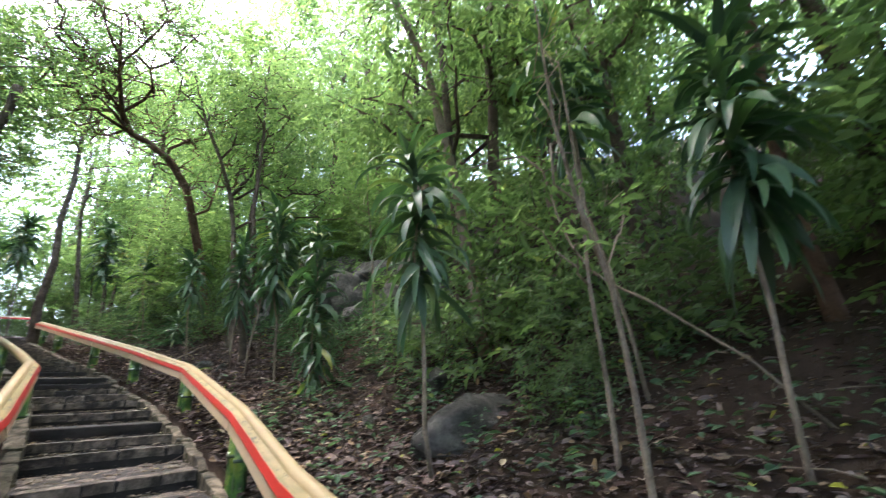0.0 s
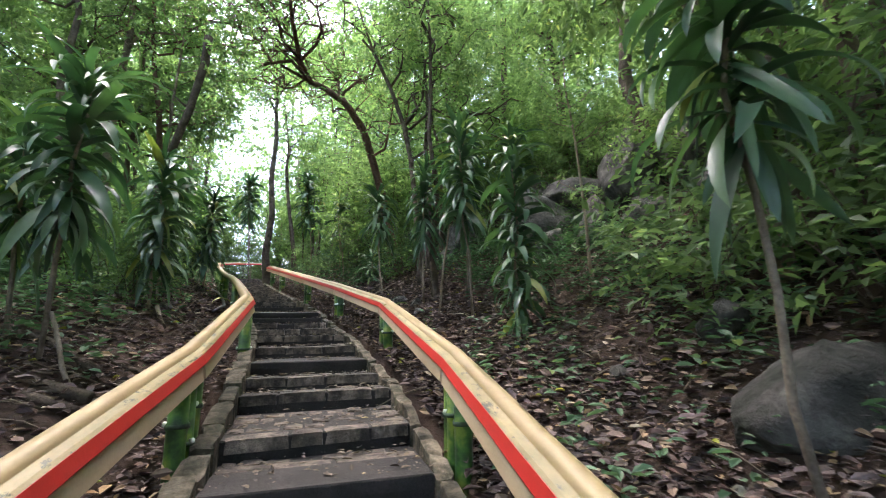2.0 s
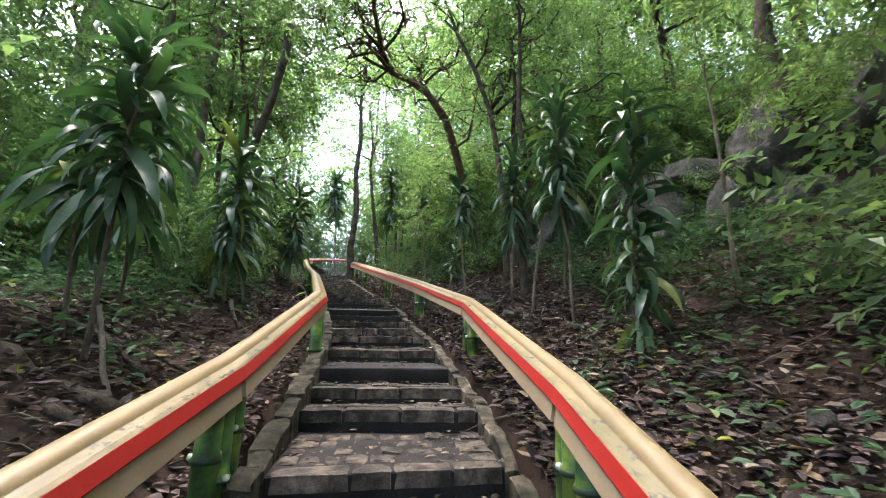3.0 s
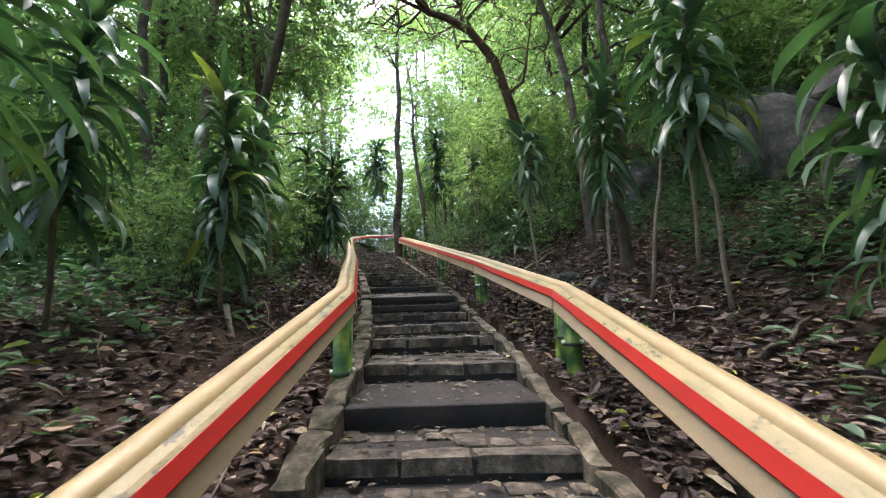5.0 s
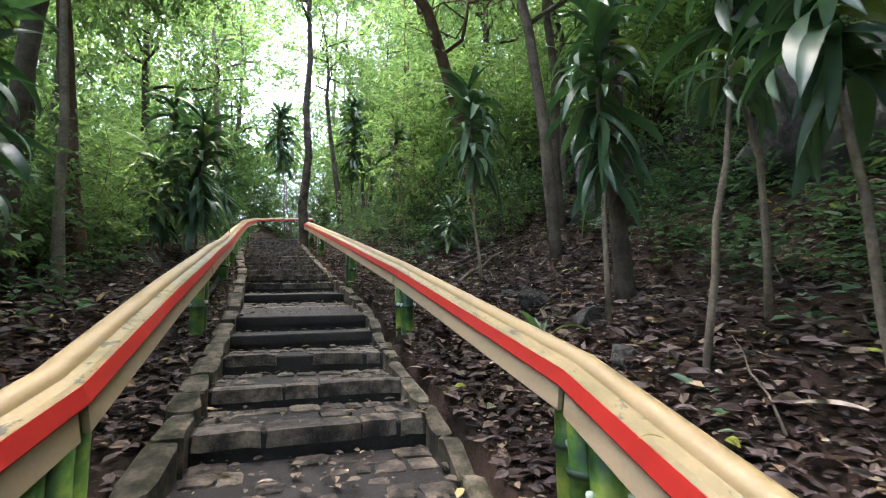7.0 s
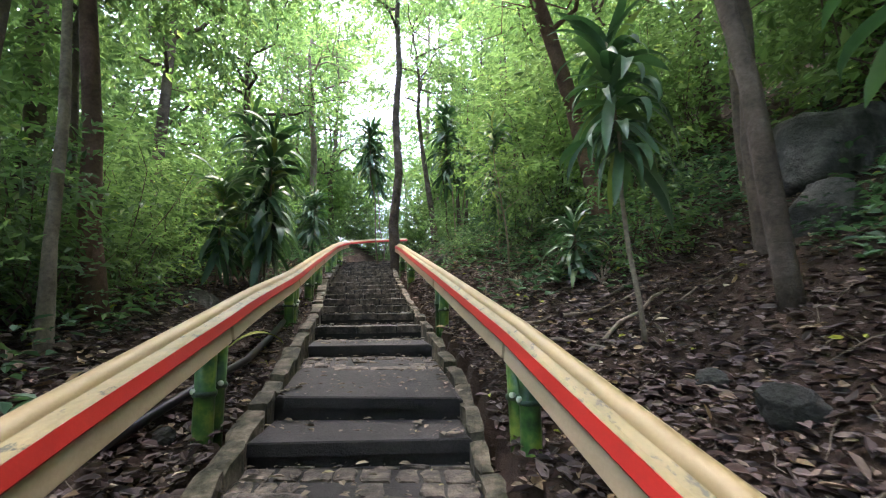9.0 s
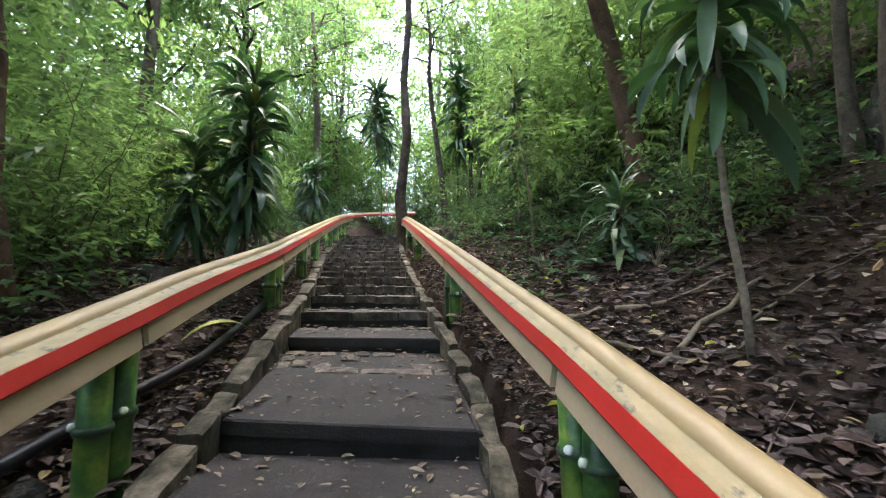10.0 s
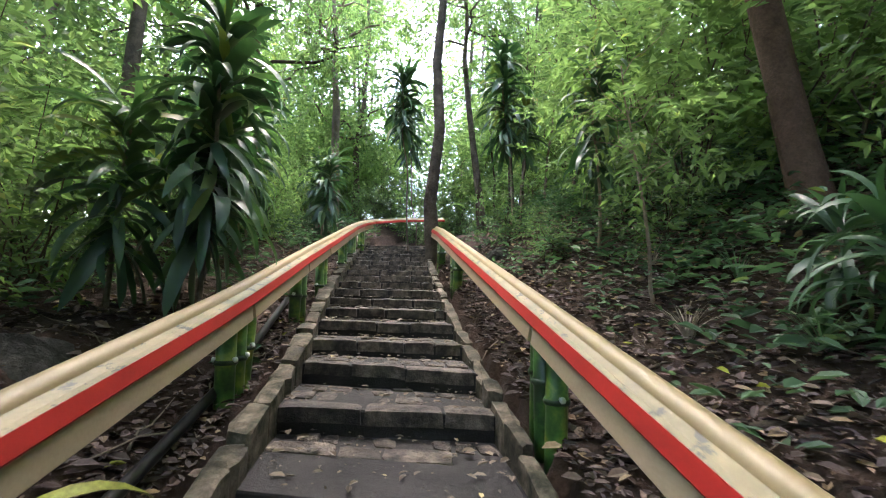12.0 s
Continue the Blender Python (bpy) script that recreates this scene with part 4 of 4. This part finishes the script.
# ---- rocks ----
def boulder(at, size, label, seed, turn=0.0, squash=0.25):
    rng_ = random.Random(seed)
    bm = bmesh.new()
    bmesh.ops.create_icosphere(bm, subdivisions=4, radius=1.0)
    off = Vector((rng_.uniform(-9, 9), rng_.uniform(-9, 9), rng_.uniform(-9, 9)))
    cuts = [(Vector((rng_.uniform(-1, 1), rng_.uniform(-1, 1), rng_.uniform(-0.2, 1))).normalized(), rng_.uniform(0.45, 0.8)) for _ in range(14)]
    for v in bm.verts:
        p = v.co.copy()
        for n, d in cuts:
            over = p.dot(n) - d
            if over > 0:
                p -= n * over * 0.97
        p *= 1 + 0.12 * noise.noise(v.co * 1.4 + off) + 0.07 * noise.noise(v.co * 5 + off) + 0.035 * noise.noise(v.co * 13 + off)
        v.co = Vector((p.x * size[0], p.y * size[1], p.z * size[2]))
    me = bpy.data.meshes.new("boulder")
    bm.to_mesh(me)
    bm.free()
    me.materials.append(BOULDER)
    me.polygons.foreach_set("use_smooth", np.ones(len(me.polygons), dtype=bool))
    ob = tagged(new("boulder", me), label, "rock", "hillside rocks")
    ob.matrix_world = Matrix.Translation(Vector(at) + Vector((0, 0, size[2] * (0.8 - squash)))) @ Matrix.Rotation(turn, 4, "Z") @ Matrix.Rotation(rng_.uniform(-0.3, 0.3), 4, "X")
    return ob


boulder(stand(3.55, 3.95), (1.0, 0.62, 0.48), "rounded grey boulder half buried in leaf litter", 14, -0.35, 0.95)
boulder(stand(3.75, 4.9), (0.24, 0.2, 0.24), "small brownish rock on the slope", 2)
boulder(stand(5.75, 9.3, -0.1), (0.34, 0.36, 0.72), "upright pale grey rock on the hillside", 3, 0.3, 0.2)
boulder(stand(4.95, 9.7, -0.1), (0.6, 0.5, 0.5), "mossy grey boulder on the hillside", 15, 0.6, 0.4)
boulder(stand(7.4, 9.7, -0.2), (1.3, 0.9, 1.1), "large grey boulder on the hillside", 4, 1.0)
boulder(stand(6.6, 8.6, -0.1), (0.6, 0.55, 0.5), "grey boulder on the hillside", 16, 2.2, 0.4)
boulder(stand(6.9, 10.9, -0.1), (1.3, 0.9, 0.6), "broad grey ledge of rock over a dark hollow", 17, 0.2, 0.1)
boulder(stand(8.3, 8.6, -0.2), (1.3, 1.1, 1.2), "large grey boulder on the hillside", 5, 2.0)
boulder(stand(7.3, 7.0, -0.2), (0.9, 0.8, 0.8), "grey boulder among shrubs on the hillside", 18, 0.9, 0.4)
boulder(stand(5.75, 11.0, -0.45), (1.6, 0.95, 0.95), "large smooth grey boulder above the leafy slope", 6, -0.15)
boulder(stand(6.6, 12.8, -0.6), (1.5, 1.2, 1.2), "large dark boulder above the leafy slope", 7, 1.2)
boulder(stand(3.85, 13.2, -0.05), (0.5, 0.36, 0.38), "dark boulder behind the trees", 8, -0.4, 0.3)
boulder(stand(4.8, 14.3, -0.1), (0.9, 0.7, 0.8), "dark boulder behind the trees", 19)
boulder(stand(2.2, 11.55), (0.2, 0.17, 0.17), "round brown stone on the leafy slope", 21)
boulder(stand(-3.1, 14.7, -0.3), (0.5, 0.4, 0.36), "dark boulder beside the steps", 22, 0.4, 0.4)
boulder(stand(-0.15, 20.6), (0.34, 0.25, 0.17), "flat mossy stone beside the steps", 9)
boulder(stand(2.6, 16.6), (0.3, 0.25, 0.2), "small grey rock below a leaning tree", 10)
for i, (x, y, s) in enumerate(((2.2, 9.9, 0.14), (1.9, 9.0, 0.12), (2.1, 12.1, 0.13), (1.75, 10.8, 0.11), (2.3, 10.6, 0.16), (2.0, 7.6, 0.12), (1.6, 11.6, 0.1), (3.0, 5.4, 0.13), (-1.5, 12.0, 0.12), (-1.9, 9.7, 0.13))):
    boulder(stand(x, y), (s, s * 0.8, s * 0.7), "small brown stone in the leaf litter", 20 + i, i)


# ---- litter, herbs and sticks on the ground ----
def scatter(n, x0, x1, y0, y1, seed, margin=0.24, thin=None):
    g = np.random.default_rng(seed)
    x, y = g.uniform(x0, x1, n), g.uniform(y0, y1, n)
    keep = (x > STAIR_R(y) + margin) | (x < STAIR_L(y) - margin)
    if thin is not None:
        keep &= g.random(n) < thin(x, y)
    x, y = x[keep], y[keep]
    return g, np.stack([x, y, ground(x, y)], -1)


def litter():
    g, p = scatter(270000, -6, 6.5, -1.0, 22, 5, 0.13, lambda x, y: np.clip(1.5 - 0.28 * np.abs(x), 0.15, 1) * np.clip(1.35 - y / 26, 0.3, 1) * np.where((x < 0) & (y < 10), 0.45, 1.0))
    n = len(p)
    way = unit(g.normal(0, 1, (n, 3)) * np.array([1, 1, 0.14]))
    up = unit(np.array([0, -0.2, 1]) + g.normal(0, 0.4, (n, 3)))
    v, f = broad_leaves(p + np.array([0, 0, 0.015]) + g.uniform(0, 0.035, (n, 1)) * np.array([0, 0, 1]), way, up, (0.03 + 0.12 * g.random(n) ** 2.0) * np.where(p[:, 1] > 12.5, 0.85, 1.0), 0.5, 0.07)
    tagged(new("leaf_litter", mesh_from("leaf_litter", v, f, LITTER, False)), "thick carpet of dry brown fallen leaves", "leaf litter", kind="stuff")


def step_leaves():
    g = np.random.default_rng(8)
    pts = []
    for i, y0 in enumerate(NOSINGS[:-1]):
        y1 = NOSINGS[i + 1]
        k = int(110 * (y1 - y0) / 0.7)
        y = g.uniform(y0 + 0.03, y1 - 0.03, k)
        u = g.beta(0.8, 0.8, k)
        back = max(0.0, STEP_Z[i + 1] - (0.12 if y1 - y0 > 1.2 else 0.175) - STEP_Z[i])
        pts.append(np.stack([STAIR_L(y) * (1 - u) + STAIR_R(y) * u, y, STEP_Z[i] + back * (y - y0) / (y1 - y0) + 0.022 + 0 * y], -1))
    p = np.concatenate(pts)
    n = len(p)
    v, f = broad_leaves(p, unit(g.normal(0, 1, (n, 3)) * np.array([1, 1, 0.06])), unit(np.array([0, 0, 1]) + g.normal(0, 0.15, (n, 3))), 0.018 + 0.085 * g.random(n) ** 2.6, 0.5, 0.07)
    tagged(new("fallen_leaves", mesh_from("fallen_leaves", v, f, FALLEN, False)), "small dry leaves scattered on the steps", "fallen leaves", kind="stuff")


def herbs():
    parts = []
    for seed, count, box, size in ((3, 4200, (1.2, 9.5, -1.0, 24.0), 0.09), (4, 2600, (-9, -1.3, -1.0, 24), 0.11), (6, 2600, (-2.5, 5.0, 14.5, 28.0), 0.12), (7, 900, (-9.0, -3.0, 20.0, 29.0), 0.12), (9, 170, (1.5, 5.2, 0.4, 8.6), 0.1), (10, 620, (3.3, 6.8, 8.4, 13.0), 0.1), (11, 240, (3.6, 6.5, 5.6, 9.0), 0.09)):
        thin = (lambda x, y: np.clip((x - STAIR_R(y) - 0.9) / 2.2, 0.03, 1) * np.clip(0.35 + 1.1 * np.sin(1.7 * x + 0.9 * y) * np.sin(1.9 * y - 1.1 * x), 0.05, 1) * np.where((y < 8) & (x < 4.2), 0.6, 1.0) * np.where((y > 7.5) & (y < 14.5) & (x < 3.4), 0.08, 1.0)) if seed == 3 else (lambda x, y: np.clip((x - STAIR_R(y) - 0.5) / 3.0, 0.06, 0.9)) if seed == 6 else (lambda x, y: 0.8 + 0 * x) if seed > 6 else (lambda x, y: np.clip((STAIR_L(y) - x - 0.8) / 2.0, 0.05, 1))
        g, p = scatter(count, *box, seed, 0.4, thin)
        n, k = len(p), 9
        a = g.uniform(0, 6.28, (n, 1)) + np.arange(k) * 2.4
        h = g.uniform(0.04, 0.42, (n, k))
        way = unit(np.stack([np.cos(a), np.sin(a), g.uniform(-0.3, 0.5, (n, k))], -1))
        at = p[:, None] + np.stack([np.cos(a) * 0.05, np.sin(a) * 0.05, h * g.uniform(0.5, 1.2, (n, 1))], -1)
        parts.append(broad_leaves(at.reshape(-1, 3), way.reshape(-1, 3), unit(np.array([0, 0, 1]) + g.normal(0, 0.25, (n * k, 3))), (size * g.uniform(0.6, 1.5, (n, 1)) * g.uniform(0.7, 1.2, (n, k))).ravel(), 0.5, 0.08))
    v, f = stacked(parts)
    tagged(new("herbs", mesh_from("herbs", v, f, HERB, False)), "low green herbs growing through the litter", "herbs", kind="stuff")


def sticks():
    r_ = random.Random(17)
    pieces = []
    for _ in range(1000):
        x, y = r_.uniform(-5, 5.5), r_.uniform(0, 22)
        if not clear(x, y, 0.35):
            continue
        a, l = r_.uniform(0, 6.28), 0.1 + 0.8 * r_.random() ** 2.2
        p, q = stand(x, y, 0.03), stand(x + l * math.cos(a), y + l * math.sin(a), r_.uniform(0.02, 0.1))
        pieces.append(limb(r_, p, q, r_.uniform(0.003, 0.008) + 0.006 * l, 0.002, 0.06, 5, 4)[1])
    tagged(new("fallen_twigs", joined("fallen_twigs", pieces, BARK_PALE)), "thin dry twigs lying in the leaf litter", "twigs", kind="stuff")


litter(), step_leaves(), herbs(), sticks()


def fallen_branch(a, b, r, label, seed, mat=BARK):
    r_ = random.Random(seed)
    o = stand(*a)
    end = stand(*b) - o
    ob = new("fallen_branch", joined("fallen_branch", [limb(r_, (0, 0, r), end + Vector((0, 0, r)), r, r * 0.6, 0.03, 8)[1]], mat))
    ob.matrix_world = Matrix.Translation(o)
    tagged(ob, label, "branch")


fallen_branch((1.1, 14.75), (1.95, 14.5), 0.03, "fallen grey branch on the leafy slope", 1)
fallen_branch((1.15, 14.0), (1.9, 13.7), 0.035, "fallen grey branch on the leafy slope", 2, BARK_PALE)


def stake(a, b, r, label, seed):
    """A broken stick that stands leaning in the ground."""
    r_ = random.Random(seed)
    o = Vector(a)
    ob = new("stick", joined("stick", [limb(r_, (0, 0, -0.12), Vector(b) - o, r, r * 0.85, 0.012, 8)[1]], BARK_PALE))
    ob.matrix_world = Matrix.Translation(o)
    tagged(ob, label, "stick")


stake(stand(-1.6, 8.86), (-1.84, 9.12, 2.36), 0.034, "broken pale stick leaning in the litter", 3)
stake(stand(-1.48, 6.2), (-1.86, 6.5, 2.02), 0.022, "broken brown stick leaning by the handrail", 6)
fallen_branch((-1.25, 5.7), (-2.4, 6.0), 0.045, "dark fallen log beside the handrail", 7)
fallen_branch((-1.2, 7.2), (-2.3, 7.1), 0.04, "dark fallen log beside the handrail", 8)
fallen_branch((-1.7, 5.0), (-3.2, 5.9), 0.06, "dark fallen log beside the handrail", 9)
fallen_branch((1.55, 13.0), (2.5, 13.5), 0.022, "thin fallen branch on the leafy slope", 10, BARK_PALE)
fallen_branch((1.3, 13.4), (1.75, 12.9), 0.02, "thin fallen branch on the leafy slope", 11, BARK_PALE)
fallen_branch((1.9, 13.9), (2.6, 14.1), 0.025, "thin fallen branch on the leafy slope", 12)
fallen_branch((2.4, 7.9), (3.3, 8.3), 0.02, "thin fallen branch on the leafy slope", 13)
fallen_branch((4.1, 7.9), (5.4, 7.6), 0.04, "dark fallen branch below the rocks", 14)
fallen_branch((-1.3, 6.0), (-2.9, 6.4), 0.06, "fallen log beside the handrail", 4)
fallen_branch((-1.5, 6.6), (-3.2, 7.6), 0.05, "fallen log beside the handrail", 5)


def yellow_leaves():
    g, p = scatter(420, -3.5, 5.0, 0.5, 18.0, 12, 0.16)
    n = len(p)
    v, f = broad_leaves(p + np.array([0, 0, 0.05]), unit(g.normal(0, 1, (n, 3)) * np.array([1, 1, 0.2])), unit(np.array([0, 0, 1]) + g.normal(0, 0.4, (n, 3))), 0.05 + 0.06 * g.random(n), 0.5, 0.12)
    tagged(new("yellow_leaves", mesh_from("yellow_leaves", v, f, YELLOW, False)), "single yellow leaves lying on the brown litter", "fallen leaves", kind="stuff")


yellow_leaves()


def grass_tuft(x, y, h, label, seed, mat):
    """Thin arching blades out of one root."""
    r_ = random.Random(seed)
    vs, qs = [], []
    for k in range(34):
        a, out, l = r_.uniform(0, 6.28), r_.uniform(0.3, 1.1), h * r_.uniform(0.6, 1.2)
        d, sd = Vector((math.cos(a), math.sin(a), 0)), Vector((-math.sin(a), math.cos(a), 0)) * 0.008
        b = len(vs)
        for i in range(5):
            f = i / 4
            p = d * (0.02 + l * out * f ** 1.6) + Vector((0, 0, l * (f - 0.45 * out * f * f) - 0.02))
            vs += [p - sd * (1 - 0.85 * f), p + sd * (1 - 0.85 * f)]
        qs += [(b + 2 * i, b + 2 * i + 1, b + 2 * i + 3, b + 2 * i + 2) for i in range(4)]
    ob = tagged(new("grass_tuft", mesh_from("grass_tuft", np.array([tuple(v) for v in vs]), np.array(qs), mat)), label, "grass", "grass tufts")
    ob.matrix_world = Matrix.Translation(stand(x, y))


for i, (x, y, h) in enumerate(((1.28, 15.9, 0.42), (1.75, 15.2, 0.4), (1.5, 17.3, 0.36), (1.9, 16.4, 0.4), (2.2, 14.6, 0.34))):
    grass_tuft(x, y, h, "dry brownish grass tuft on the slope" if i % 2 == 0 else "green grass tuft on the leafy slope", 60 + i, DRY if i % 2 == 0 else HERB)


def pipe():
    pts = [stand(x + 0.08, y, 0.1) for x, y in ((-1.66, 11.6), (-1.72, 12.6), (-1.8, 13.5), (-1.98, 14.4), (-2.2, 15.4), (-2.55, 16.6), (-2.95, 17.8))]
    ob = new("pipe", joined("pipe", [tube(pts, [0.036] * len(pts), 10)], PIPE))
    tagged(ob, "black plastic water pipe along the kerb", "pipe")


pipe()


def long_leaf(at, turn, size, mat, label, shape=5):
    me = STRAPS[shape].copy()
    me.materials.clear()
    me.materials.append(mat)
    ob = tagged(new("fallen_leaf", me), label, "leaf")
    ob.matrix_world = Matrix.Translation(at) @ Matrix.Rotation(turn, 4, "Z") @ Matrix.Rotation(radians(-38), 4, "Y") @ Matrix.Diagonal((size, size * 0.8, size, 1))
    return ob


long_leaf(stand(-2.05, 13.75, 0.05), 0.95, 0.72, YELLOW, "yellowing strap leaf fallen beside the kerb", 4)
long_leaf(stand(2.55, 9.0, 0.06), -0.9, 0.45, DRY, "dry pale curled leaf on the litter")
long_leaf((1.5, 6.62, float(SLOPE(6.62)) + 0.757), 1.2, 0.16, YELLOW, "yellow leaf fallen on the handrail")
long_leaf((1.36, 8.3, float(SLOPE(8.3)) + 0.757), 2.0, 0.12, YELLOW, "yellow leaf fallen on the handrail")


def vine():
    pts = [(4.7, 4.9, 5.3), (4.54, 4.1, 5.0), (4.46, 3.47, 4.72), (4.34, 3.09, 4.25), (4.22, 2.91, 3.53), (4.16, 2.75, 3.07), (4.06, 2.5, 2.68), (4.0, 2.25, 2.44), (3.9, 1.9, 2.2), (4.1, 1.3, 1.6), (4.2, 0.9, float(ground(4.2, 0.9)) - 0.05)]
    ob = new("vine", joined("vine", [tube(pts, [0.014] * len(pts), 8)], BARK_PALE))
    tagged(ob, "thin pale vine hanging in a loop over the slope", "vine")


vine()
